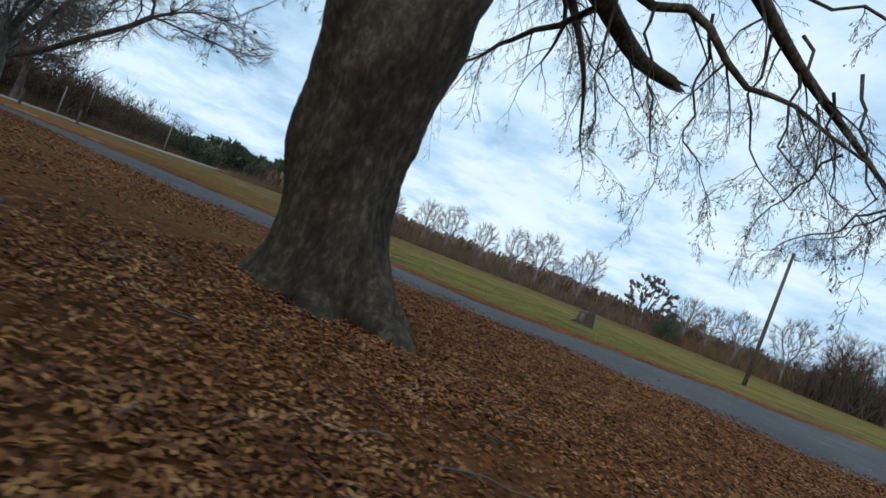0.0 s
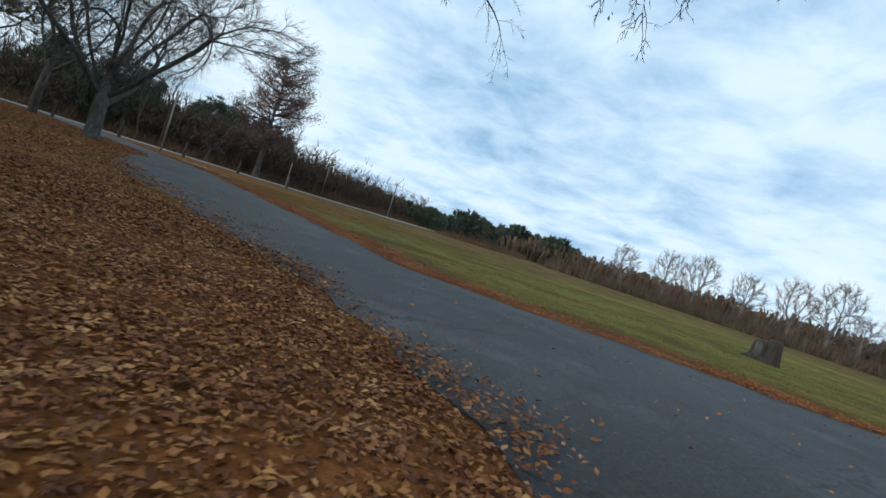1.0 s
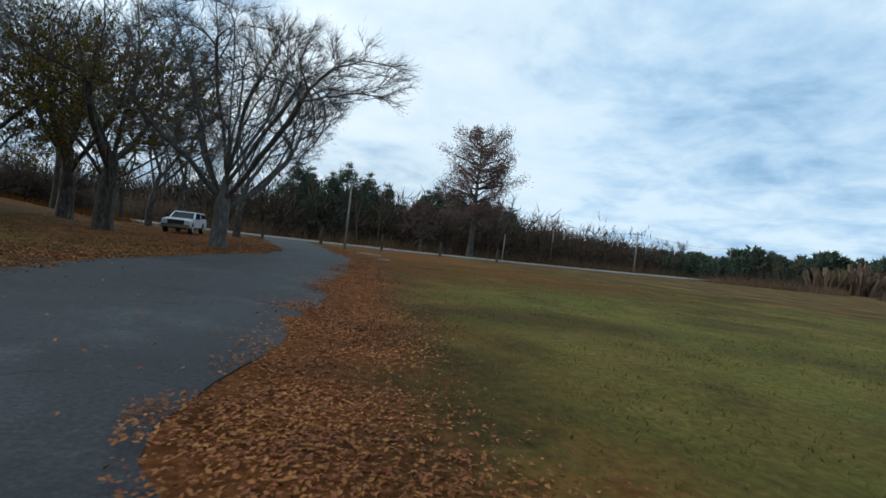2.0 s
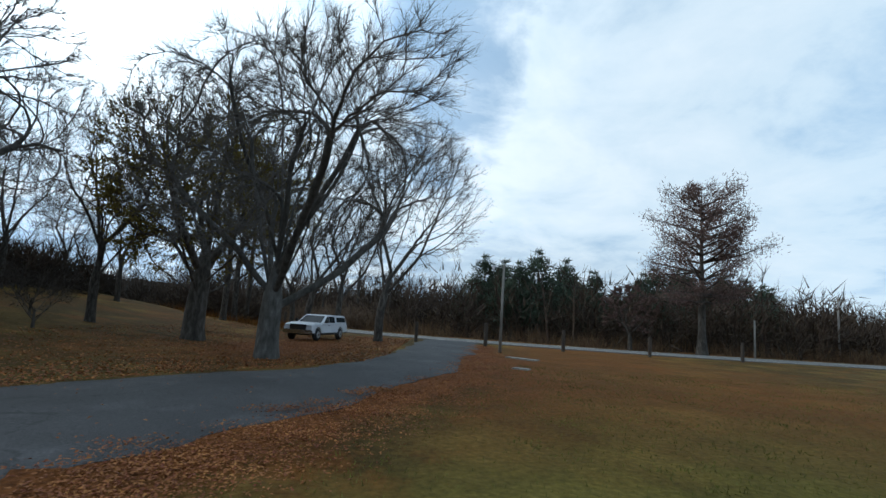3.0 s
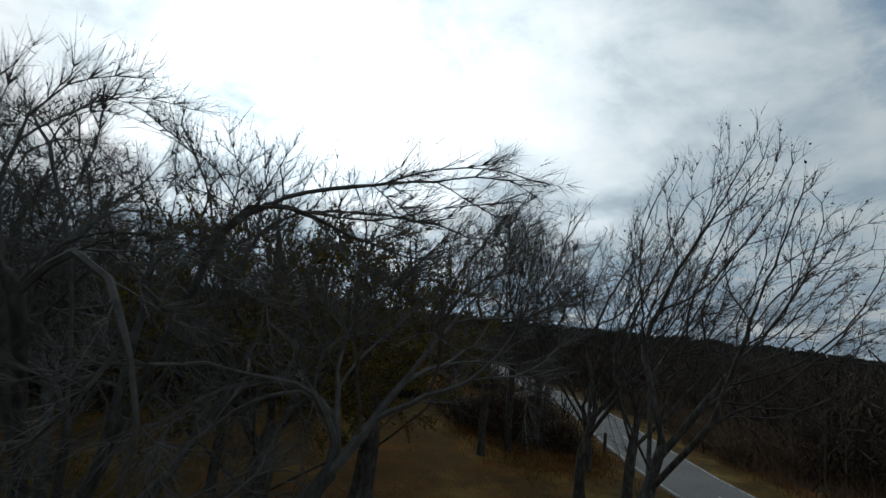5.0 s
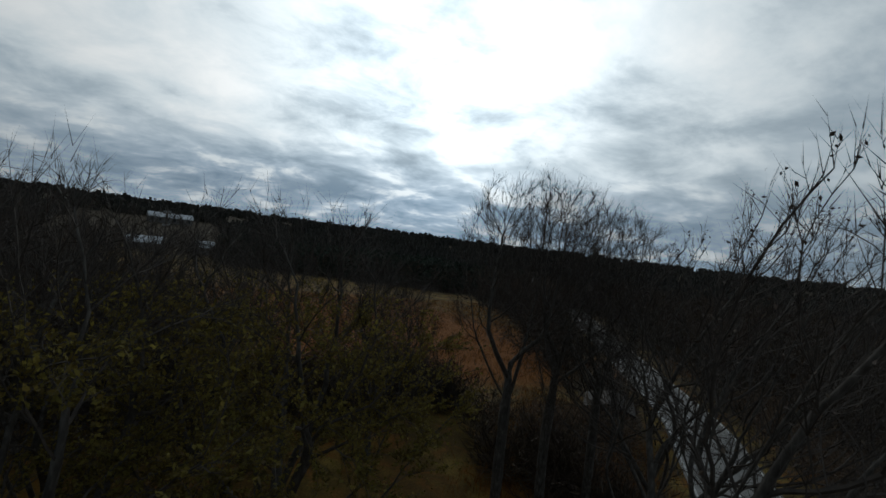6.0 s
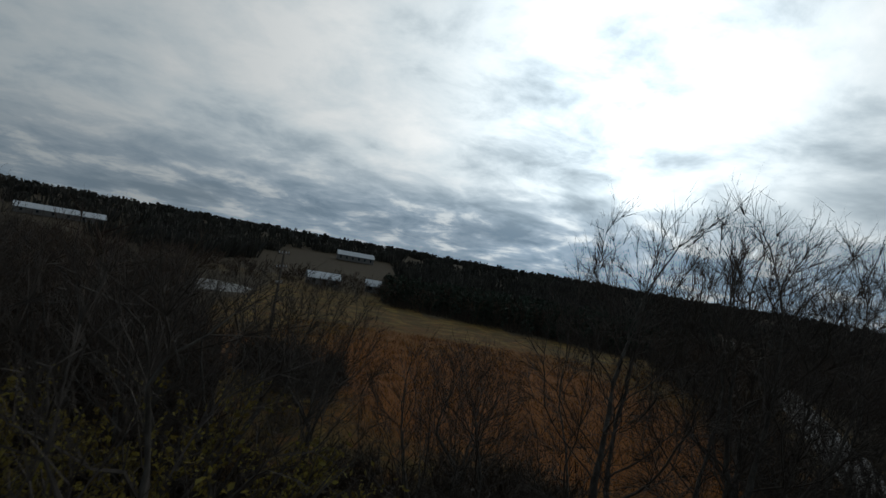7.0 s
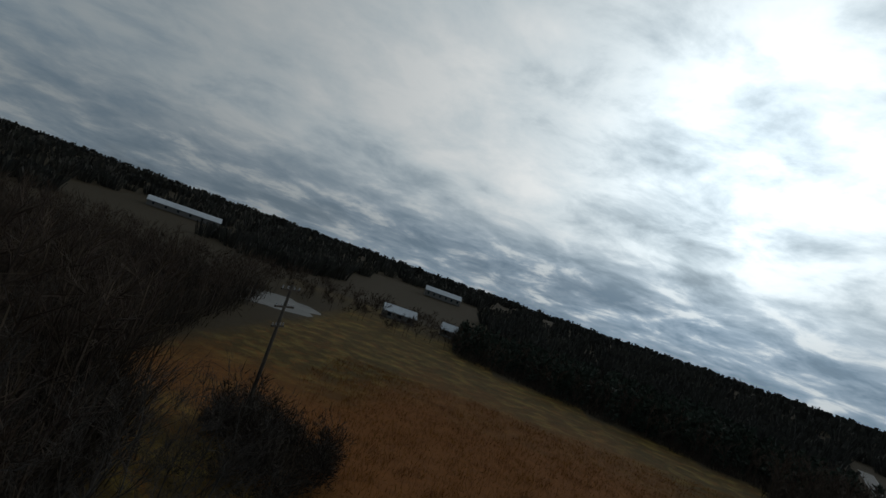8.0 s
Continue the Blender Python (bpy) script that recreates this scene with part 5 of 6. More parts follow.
for x, y, turn, sc in ((-17, -9.3, 300, 0.6), (-24, -14.9, 20, 0.56), (-10, -2.3, 220, 0.7), (-5.8, -10.7, 40, 0.66), (-66, 19, 260, 0.55), (-74, 9, 30, 0.6), (-80, 6, 120, 0.6), (-88, 2, 10, 0.6), (-84, -4, 250, 0.6), (-92, -7, 90, 0.6), (-78, 15, 180, 0.55),
                       (-49, -25, 80, 0.3), (-60.4, -0.9, 40, 0.5), (-71.6, -16.3, 140, 0.49), (-45.5, -4.7, 15, 0.36), (-53.4, 5.4, 75, 0.5), (-57.6, 2.6, 140, 0.49), (-63.2, -3.7, 200, 0.49), (-67.4, -7.2, 310, 0.46), (-73, -14.2, 20, 0.42), (-78.6, -20.5, 100, 0.42),
                       (-29.6, -7.9, 100, 0.56), (-21.2, -6.5, 60, 0.62), (-26.1, -10.7, 200, 0.58), (-15.6, -5.1, 130, 0.66), (-8.6, -7.9, 170, 0.66)):
    copy_thing(slim, at_ground(x, y, turn, sc))
# the row on the far side of the open field, and trees in it
row = crowned_tree("field_tree", "round leafless tree on the far side of the field", 54, [(0, 0, -0.1), (0.1, 0.1, 2.0), (0.0, 0.2, 4.0)], 0.30, fan(rng1, 8, 12, 50, 2.6, 0.5),
                   [(0, 0, 8.6, 4.2, 4.2, 4.8, 420)], step=0.6, kill=0.7, tip=0.022, twigs=18, twig_len=1.2, twig_w=0.05, floor=3.0, up=0.2, sides=8, twig="field_twig", limb_bark="field_twig", bark="field_twig")
move(row, -18.5, 151.3, 10, 1.05)
for x, y, turn, sc in ((-11.2, 152.3, 80, 1.1), (-0.4, 153, 200, 0.98), (9.5, 153, 300, 1.1), (17.3, 152.7, 40, 1.24), (30.5, 151, 120, 1.2), (58.7, 143, 160, 0.98), (64, 141, 20, 0.95), (68, 133, 230, 1.0), (75, 124, 70, 1.15), (82, 117, 150, 1.15), (87, 112, 20, 1.2), (23, 152.5, 190, 0.8), (-30, 152, 250, 0.9)):
    copy_thing(row, at_ground(x, y, turn, sc))
rust_oak = crowned_tree("rust_oak", "round oak with dry rust-brown leaves beyond the field", 47, [(0, 0, -0.1), (0, 0, 2.0), (0, 0, 3.6)], 0.4, fan(rng1, 8, 15, 65, 2.5, 0.5),
                        [(0, 0, 7.6, 5.6, 5.6, 5.0, 300)], step=0.7, kill=0.9, tip=0.016, twigs=3, twig_w=0.03, floor=2.4, leaves=11000, leaf_size=0.17, leaf_mat="rusty")
move(rust_oak, 46.5, 141, 0, 1.2)

bush = copy_thing(rust_oak, at_ground(-52.5, 43, 60, 0.40))
tagged(bush, "low bush with rust-brown leaves beside the country road")

rusty = conifer("rusty_pine", "tall conifer with thin reddish brown needles by the road", 61, 14, 5.5, "rusty", 19000, top_round=1, clear=0.26, whorls=15, blade=0.15, fluff=0.17)
move(rusty, -51.0, 49.0, 0, 1.14)
pine = conifer("young_pine", "young dark green pine beyond the country road", 62, 9.0, 4.7, "needles", 6200, "pines beyond the road", clear=0.06, whorls=13, blade=0.29, fluff=0.22)
move(pine, -63, 34)
rng0 = np.random.default_rng(7)
for k in range(46):
    u = k / 45
    x, y = -64 - 16 * rng0.uniform() - 6 * u, 31 + 44 * u + rng0.normal(0, 1.5)
    copy_thing(pine, at_ground(x, y, rng0.uniform(0, 360), rng0.uniform(0.65, 1.25)))
copy_thing(pine, at_ground(52.5, 137, 40, 0.95))


def spots_in(rng, n, test, x0, x1, y0, y1, h0, h1):
    out = []
    while len(out) < n:
        x, y = rng.uniform(x0, x1, 4000), rng.uniform(y0, y1, 4000)
        ok = test(x, y)
        out += list(zip(x[ok], y[ok], rng.uniform(h0, h1, ok.sum())))
    return out[:n]


def build_woods():
    rng = np.random.default_rng(17)

    def far_edge(u, v):
        return woods_far_edge(u, v) & (u * 0.62 + v + 310 > 0)

    def north(x, y):
        return (y > 190 - 0.9 * x * (x > 0)) & (y < 250 - 0.9 * x * (x > 0)) & (y > 45)

    wood_mass("woods", "leafless woods behind the south lawn", laid(spots_in(rng, 420, woods_south, -54, 30, -80, -14, 11, 17)), 1, "wood_far", 8, 90, 0.056)
    wood_mass("woods", "dense leafless woods on the east side of the field", laid(spots_in(rng, 700, woods_east, -30, 110, -190, -40, 9, 15)), 2, "wood_far", 7, 65, 0.063)
    wood_mass("woods", "leafless woods beyond the country road", [(x, y, h * (0.66 if y > 2 else 0.75)) for x, y, h in spots_in(rng, 1500, woods_west, -185, -52, -98, 135, 8, 15)], 3, "wood_far", 7, 60, 0.07)
    wood_mass("woods", "dark woods along the edge of the far field", laid(spots_in(rng, 700, far_edge, -330, -55, -260, -20, 9, 14)), 4, "wood_far", 6, 55, 0.09)
    wood_mass("woods", "leafless tree line on the far side of the field", spots_in(rng, 420, north, -120, 190, 45, 255, 6, 11), 5, "wood_far", 6, 70, 0.10)
    edge = [(x, -19 - 0.06 * (x + 34) + rng.normal(0, 2.5), rng.uniform(9, 13)) for x in rng.uniform(-41, -8, 130)]
    wood_mass("woods", "low dark woods along the edge of the lawn", laid(edge), 24, "wood_far", 9, 110, 0.045)
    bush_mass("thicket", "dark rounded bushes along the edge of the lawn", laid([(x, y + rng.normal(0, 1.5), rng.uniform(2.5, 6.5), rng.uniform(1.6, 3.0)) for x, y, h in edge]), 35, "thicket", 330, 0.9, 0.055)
    verge = spots_in(rng, 900, lambda x, y: (road_gap(x, y) > 6.0) & (road_gap(x, y) < 19) & (x * 0.75 + y * 0.3 < -42), -100, -52, -4, 80, 0.5, 1.3)
    bush_mass("thicket", "brown thicket behind the country road", [(x, y, 2.4 * h + 0.3, rng.uniform(1.2, 2.4)) for x, y, h in verge], 29, "hedge", 90, 0.9, 0.07)
    low = [(x, -15.5 + rng.normal(0, 2.0), rng.uniform(3.5, 6)) for x in rng.uniform(-59, -41, 60)]
    wood_mass("woods", "low brown scrub at the foot of the lawn", laid(low), 26, "wood_far", 9, 110, 0.04)
    bush_mass("thicket", "dark rounded bushes at the foot of the lawn", laid([(x, y + rng.normal(0, 1.2), rng.uniform(2, 4.5), rng.uniform(1.4, 2.6)) for x, y, h in low]), 37, "thicket", 300, 0.8, 0.05)
    corner = [(r * math.sin(a), r * math.cos(a), rng.uniform(9, 15)) for a, r in zip(np.radians(rng.uniform(34, 62, 240)), rng.uniform(118, 175, 240))]
    wood_mass("woods", "dark leafless woods at the corner of the field", corner, 20, "wood_far", 7, 80, 0.12)
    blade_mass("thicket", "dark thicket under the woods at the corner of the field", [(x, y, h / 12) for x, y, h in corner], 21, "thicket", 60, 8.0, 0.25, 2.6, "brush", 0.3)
    # dense near-black blades darken the wood floor as deep shade would
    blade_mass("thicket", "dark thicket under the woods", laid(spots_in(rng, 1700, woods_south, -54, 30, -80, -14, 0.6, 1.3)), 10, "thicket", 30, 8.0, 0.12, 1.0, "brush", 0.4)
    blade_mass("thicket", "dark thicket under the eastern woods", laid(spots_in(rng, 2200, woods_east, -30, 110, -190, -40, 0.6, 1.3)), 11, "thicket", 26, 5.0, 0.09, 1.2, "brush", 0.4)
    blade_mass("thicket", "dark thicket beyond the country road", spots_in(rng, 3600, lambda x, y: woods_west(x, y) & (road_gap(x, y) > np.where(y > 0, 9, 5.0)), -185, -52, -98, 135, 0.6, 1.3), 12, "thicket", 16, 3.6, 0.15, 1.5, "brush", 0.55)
    # bushes behind the verge use the shade-darkened hedge brown
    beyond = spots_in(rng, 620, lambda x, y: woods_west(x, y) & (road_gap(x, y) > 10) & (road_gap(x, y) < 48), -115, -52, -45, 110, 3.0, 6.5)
    bush_mass("thicket", "rounded brown bushes and small trees beyond the country road", [(x, y, h * 1.5, rng.uniform(0.55, 0.8) * h) for x, y, h in beyond], 38, "hedge_shade", 180, 1.1, 0.09)
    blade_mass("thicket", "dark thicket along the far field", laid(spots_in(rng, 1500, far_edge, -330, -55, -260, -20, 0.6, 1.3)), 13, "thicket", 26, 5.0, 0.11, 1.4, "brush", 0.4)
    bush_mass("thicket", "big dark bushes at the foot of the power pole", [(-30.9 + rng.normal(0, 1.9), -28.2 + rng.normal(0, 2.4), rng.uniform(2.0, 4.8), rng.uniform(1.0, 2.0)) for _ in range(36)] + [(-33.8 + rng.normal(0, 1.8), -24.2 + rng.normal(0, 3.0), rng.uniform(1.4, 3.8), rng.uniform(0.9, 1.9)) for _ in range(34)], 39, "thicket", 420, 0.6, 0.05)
    bush_mass("thicket", "brown bushes between the lawn and the country road", [(-49.5 + rng.normal(0, 2.0), 5.5 + rng.normal(0, 2.4), rng.uniform(1.8, 3.8), rng.uniform(1.1, 2.0)) for _ in range(36)], 45, "hedge_shade", 300, 0.9, 0.05)
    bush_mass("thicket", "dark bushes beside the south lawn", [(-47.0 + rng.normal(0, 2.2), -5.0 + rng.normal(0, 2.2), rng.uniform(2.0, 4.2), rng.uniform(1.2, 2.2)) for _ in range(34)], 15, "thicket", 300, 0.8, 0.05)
    blade_mass("brush", "brown brush along the edges of the woods", spots_in(rng, 2200, lambda x, y: ((road_gap(x, y) > 6.0) & (road_gap(x, y) < 20) & (x < -50) & (y > -0.2 * x - 14)), -150, -50, -40, 190, 0.7, 1.5), 6, "brush", 22, 1.5, 0.05, 0.7, "brush", 0.5)
    blade_mass("brush", "brown brush along the far side of the field", spots_in(rng, 1900, lambda x, y: (y > 182 - 0.9 * x * (x > 0)) & (y < 215 - 0.9 * x * (x > 0)), -110, 190, 40, 220, 0.9, 1.8), 7, "brush", 24, 2.6, 0.14, 1.4, "brush", 0.35)
    hedge = [(x, 146 - 0.0025 * (x - 10) ** 2 + rng.normal(0, 2.2), rng.uniform(0.5, 1.4)) for x in rng.uniform(-45, 110, 900)]
    blade_mass("hedge", "brown overgrown hedge between the field trees", hedge, 22, "hedge", 26, 3.4, 0.13, 1.2, "brush", 0.35)
    lawn_brush = spots_in(rng, 420, lambda x, y: (road_gap(x, y) > 4.5) & (road_gap(x, y) < 14) & (y < 13) & (x > -62), -62, -44, -12, 14, 0.4, 1.4)
    blade_mass("brush", "orange-brown dry brush beside the country road", lawn_brush, 23, "sedge", 40, 0.6, 0.035, 0.9, "brush", 0.4)
    sedge = laid(spots_in(rng, 4000, lambda x, y: (x < -48 - (y + 45) * 0.3) & (x * 0.62 + y + 225 > 0), -135, -35, -120, -28, 0.7, 1.3))
    blade_mass("sedge", "orange-brown dry sedge in the near part of the far field", [q for q in sedge if road_gap(q[0], q[1]) > 5], 8, "sedge", 12, 0.9, 0.04, 0.65, "grass", 0.4)
    hills = [(6 - r * math.sin(a), 6 + r * math.cos(a), rng.uniform(6, 12), rng.uniform(3.0, 5.0)) for a, r in zip(np.radians(rng.uniform(19, 33, 190)), rng.uniform(190, 250, 190))]
    hills += [(6 - r * math.sin(a), 6 + r * math.cos(a), rng.uniform(3.5, 6.5), rng.uniform(2.2, 3.8)) for a, r in zip(np.radians(rng.uniform(33, 52, 110)), rng.uniform(130, 190, 110))]
    conifer_mass("pine_wood", "dark green pine wood beyond the field", hills, 16, "needles", 260, rounded=0.75, broad=0.21)
    # this wood takes the needle colour with shade mixed in
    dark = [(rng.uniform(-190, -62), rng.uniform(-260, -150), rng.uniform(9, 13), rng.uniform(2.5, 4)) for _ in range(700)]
    conifer_mass("pine_wood", "evergreen wood beside the far field, in shade-dark needles", laid([q for q in dark if q[0] * 0.62 + q[1] + 243 < 0]), 18, "needles_shade", 50)
    yards = [(rng.uniform(-75, 45), rng.uniform(-300, -195), rng.uniform(3, 9)) for _ in range(300)]
    near_house = lambda x, y: min(math.hypot(x + 33, y + 252), math.hypot(x + 63, y + 256)) < 12 or math.hypot(x - 4, y + 171) < 24
    wood_mass("yard_woods", "leafless trees and bushes round the far houses", laid([q for q in yards if not near_house(q[0], q[1])]), 28, "wood_far", 8, 90, 0.11, spread=0.5)
    # far forest all round
    far = []
    while len(far) < 11000:
        a, r = rng.uniform(0, 2 * math.pi, 4000), 240 * (3300 / 240) ** (rng.uniform(0, 1, 4000) ** 1.1)
        x, y = -40 + r * np.cos(a), r * np.sin(a)
        clear = ((x > -190) & (x < 170) & (y > -310) & (y < 225)) | ((x > 120) & (x < 250) & (y > -470) & (y < -300)) | ((x > -90) & (x < 30) & (y > -600) & (y < -300))
        clear |= road_gap(FAR * x - 3.0, FAR * y + 7.5) < 12
        for xx, yy, rr in zip(x[~clear], y[~clear], r[~clear]):
            far.append((xx, yy, rng.uniform(8, 13) * (1 + rr / 5000), rng.uniform(5, 9) * (1 + rr / 700)))
    far = far[:11000]
    close = lambda q: math.hypot(q[0] + 40, q[1]) < 620
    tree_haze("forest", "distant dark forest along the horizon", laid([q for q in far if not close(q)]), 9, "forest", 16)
    # backlit south and sunlit north are told apart by colour: dark forest, paler hedge brown
    tree_haze("forest", "leafless forest beyond the far field, in a dark backlit tone", laid([q for q in far if close(q) and q[1] < 60]), 43, "forest", 40, 0.12)
    tree_haze("forest", "brown leafless forest behind the open field, in a lighter sunlit tone", laid([q for q in far if close(q) and q[1] >= 60]), 44, "hedge", 40, 0.12)


build_woods()


# ---- fallen leaves and grass ----
def build_litter():
    rng = np.random.default_rng(29)

    def scatter(n, x0, x1, y0, y1, dens):
        x, y = rng.uniform(x0, x1, n), rng.uniform(y0, y1, n)
        k = rng.uniform(0, 1, n) < dens(x, y)
        return x[k], y[k]

    near = scatter(170000, -12, 17, -3, 16, lambda x, y: smooth_step(1.5, -1.0, y - south_y(x) + 0.5 * np.sin(x * 1.7) + 0.3 * np.sin(x * 4.1)) * np.clip(0.5 + 0.55 * np.sin(x * 0.9 + 1.3 * np.sin(y * 0.7)) * np.cos(y * 0.55 + 0.8 * np.sin(x * 0.6)), 0.10, 1))
    # the closest ground is covered, with thin mossy gaps
    cover = scatter(230000, -3.5, 12.5, 0.5, 13.5, lambda x, y: smooth_step(0.8, -0.6, y - south_y(x) + 0.35 * np.sin(x * 1.7)) * np.clip(0.62 + 0.45 * np.sin(x * 1.3 + 1.7 * np.sin(y * 0.9)) * np.cos(y * 0.8 + np.sin(x * 0.9)), 0.25, 0.9))
    on_drive = scatter(2600, -20, 16, 10, 22, lambda x, y: ((y > south_y(x)) & (y < north_y(x))) * 0.5)
    north = scatter(700000, -42, 16, 18, 29, lambda x, y: smooth_step(3.0, 0.5, y - north_y(x)) ** 1.5 * smooth_step(-0.75, 0.3, y - north_y(x) + 0.25 * np.sin(x * 2.3) + 0.2 * np.sin(x * 5.3)) ** 1.5 * np.where(x > -16, 1, 0.3) * np.clip(0.75 + 0.4 * np.sin(x * 1.1 + 2 * np.sin(y * 0.8)) + 0.2 * np.sin(x * 3.7), 0.15, 1))
    south = scatter(60000, -44, -10, 10, 23, lambda x, y: smooth_step(0.4, -0.3, y - south_y(x)) * (0.25 + 0.75 * smooth_step(-5, -0.5, y - south_y(x))))
    heap = scatter(9000, -3.5, 4.0, 3.4, 6.6, lambda x, y: np.exp(-((y - 5.1 + 0.25 * (x + 1.3)) / 0.42) ** 2) * np.exp(-((x - 0.2) / 2.2) ** 2))
    rim = scatter(60000, -14, 17, 8, 19, lambda x, y: 0.9 * np.exp(-((y - south_y(x) + 0.1) / 0.42) ** 2))
    for name, label, (x, y), size in (("leaf_litter", "brown fallen oak leaves under the old oak", near, 0.032), ("leaf_litter", "brown fallen leaves along the edge of the asphalt", rim, 0.032), ("leaf_litter", "brown fallen leaves covering the ground beside the old oak", cover, 0.028), ("leaf_litter", "red-brown leaves heaped before the old oak", heap, 0.034), ("leaf_litter", "few stray leaves on the asphalt", on_drive, 0.03),
                                      ("leaf_litter", "drift of rust-brown leaves along the drive", north, 0.023), ("leaf_litter", "rust-brown leaves round the spreading tree", south, 0.042)):
        z = height(x, y) + rng.uniform(0.005, 0.05, len(x)) + (0.05 if "stray" in label else 0.0)
        inside = (y > south_y(x)) & (y < north_y(x))
        z = z + 0.04 * inside
        v, f = leaf_quads(rng, np.column_stack([x, y, z]), size, lie=0.75)
        tagged(new(name, mesh_of(name, v, f, M["leaf_dull" if "brown fallen" in label else "leaf"])), label, "leaves", kind="stuff")
    sticks = []
    for _ in range(70):
        x, y, a, ln = rng.uniform(-4, 6), rng.uniform(0.5, 6.0), rng.uniform(0, 6.28), rng.uniform(0.15, 0.7)
        u = np.linspace(0, 1, 5)
        pts = np.column_stack([x + ln * u * math.cos(a), y + ln * u * math.sin(a), np.full(5, float(height(x, y)) + 0.035)]) + rng.normal(0, 0.012, (5, 3))
        sticks.append((pts, np.linspace(0.010, 0.004, 5)))
    v, f = tubes(sticks, 5)
    tagged(new("fallen_twigs", mesh_of("fallen_twigs", v, f, M["twig_grey"])), "thin fallen twigs among the leaves", "twigs", kind="stuff")
    gx, gy = scatter(30000, -26, 14, 18, 48, lambda x, y: smooth_step(0.3, 2.5, y - north_y(x)))
    blade_mass("field_grass", "short green and straw-coloured grass of the field", np.column_stack([gx, gy]), 31, "grass", 4, 0.07, 0.014, 0.10, "grass", 0.8)
    gx, gy = scatter(5000, -8, 16, -3, 12, lambda x, y: 0.5 + 0 * x)
    blade_mass("lawn_grass", "thin grass between the fallen leaves", np.column_stack([gx, gy]), 32, "grass", 6, 0.06, 0.010, 0.10, "grass", 0.8)


build_litter()


# ---- posts, poles and wires ----
def build_posts():
    bm = cyl(bmesh.new(), (0, 0, -0.2), (0, 0, 1.05), 0.095, 0.085, 9)
    bmesh.ops.bevel(bm, geom=[e for e in bm.edges if all(v.co.z > 1 for v in e.verts)], offset=0.02, segments=1, affect="EDGES")
    first = tagged(part("fence_post", bm, M["post"], None), "weathered dark wooden post beside the country road", "post", "posts along the road")
    spots = [(-41.2, 23.5, 1.35), (-41.4, 28.5, 1.15), (-40.5, 33.9, 1.05), (-41.5, 40.4, 1.0), (-42.2, 47.5, 1.0), (-54.5, 10.0, 1.0), (-63, 3.5, 1.0)]
    first.matrix_basis = at_ground(*spots[0][:2], 0, spots[0][2])
    for x, y, s in spots[1:]:
        copy_thing(first, at_ground(x, y, 40 * x, s))


build_posts()


def lamp_pole():
    t = thing("light_pole", "grey wooden pole with a small yard light on a bracket", "light pole", at=(-34.1, 28.7, 0), turn=0)
    part("pole", cyl(bmesh.new(), (0, 0, -0.3), (0.05, 0, 5.1), 0.09, 0.065, 12), M["pole"], t, smooth=True)
    part("bracket", cyl(bmesh.new(), (0.05, 0, 4.9), (0.12, -0.6, 5.02), 0.02, 0.02, 8), M["steel"], t)
    bm = cyl(bmesh.new(), (0.12, -0.62, 5.04), (0.12, -0.62, 4.9), 0.06, 0.12, 12)
    lamp = part("lamp_head", bm, M["steel"], t, "galvanised lamp head")
    bm = bmesh.new()
    bmesh.ops.create_uvsphere(bm, u_segments=10, v_segments=6, radius=0.075, matrix=Matrix.Translation((0.12, -0.62, 4.87)))
    part("globe", bm, M["lens"], lamp, "clear glass globe", True)


lamp_pole()


def utility_pole(h, arms, wood="pole", r=0.15):
    t = thing("utility_pole", "tall weathered wooden utility pole with crossarms", "utility pole", "poles along the road")
    part("pole", cyl(bmesh.new(), (0, 0, -0.3), (0, 0, h), r, r * 0.65, 10), M[wood], t, smooth=True)
    for z, w in arms:
        a = part("crossarm", box(bmesh.new(), -w, w, -0.06, 0.06, h - z - 0.06, h - z + 0.06, 0.01), M[wood], t)
        for x in (-w + 0.1, -w * 0.35, w * 0.35, w - 0.1):
            part("insulator", cyl(bmesh.new(), (x, 0, h - z + 0.06), (x, 0, h - z + 0.24), 0.045, 0.03, 8), M["steel"], a)
    return t


up1 = utility_pole(6.9, [(0.4, 0.8)], r=0.13)
move(up1, -60, 68.5, 40)
POLES = [(-58, 84.3, 25), (-84, 146, 15), (-82.9, 187.2, 10)]
for x, y, turn in POLES:
    copy_thing(up1, at_ground(x, y, turn, 1.0 if y < 100 else 1.3))
up2 = utility_pole(10.6, [(0.35, 1.1), (1.55, 1.1), (2.9, 0.7)], "post", 0.15)
tagged(up2, "dark wooden power pole with three crossarms in the far field", group="poles in the far field")
move(up2, -30.4, -27.6, 75)
marker = tagged(part("marker_pole", cyl(bmesh.new(), (0, 0, -0.3), (0.03, 0, 3.4), 0.09, 0.075, 10), M["pole"], None, smooth=True), "short pale wooden pole beside the rusty pine", "pole")
move(marker, -49.7, 53.0)


def wires(name, label, ends, sag, offsets):
    for off in offsets:
        bm = bmesh.new()
        for (ax, ay, az), (bx, by, bz) in zip(ends[:-1], ends[1:]):
            n = 12
            pts = [Vector((ax + (bx - ax) * i / n, ay + (by - ay) * i / n, az + (bz - az) * i / n - sag * 4 * (i / n) * (1 - i / n) + off)) for i in range(n + 1)]
            for p, q in zip(pts[:-1], pts[1:]):
                cyl(bm, p, q, 0.014, 0.014, 4)
        tagged(part(name, bm, M["wire"], None), label, "wire", "power lines")


up3 = utility_pole(11.2, [], "post", 0.17)
tagged(up3, "tall wooden pole with a small lamp beyond the field", "utility pole")
part("lamp_head", cyl(bmesh.new(), (0.5, 0, 11.0), (0.5, 0, 10.75), 0.1, 0.2, 10), M["steel"], up3, "small lamp on a bracket")
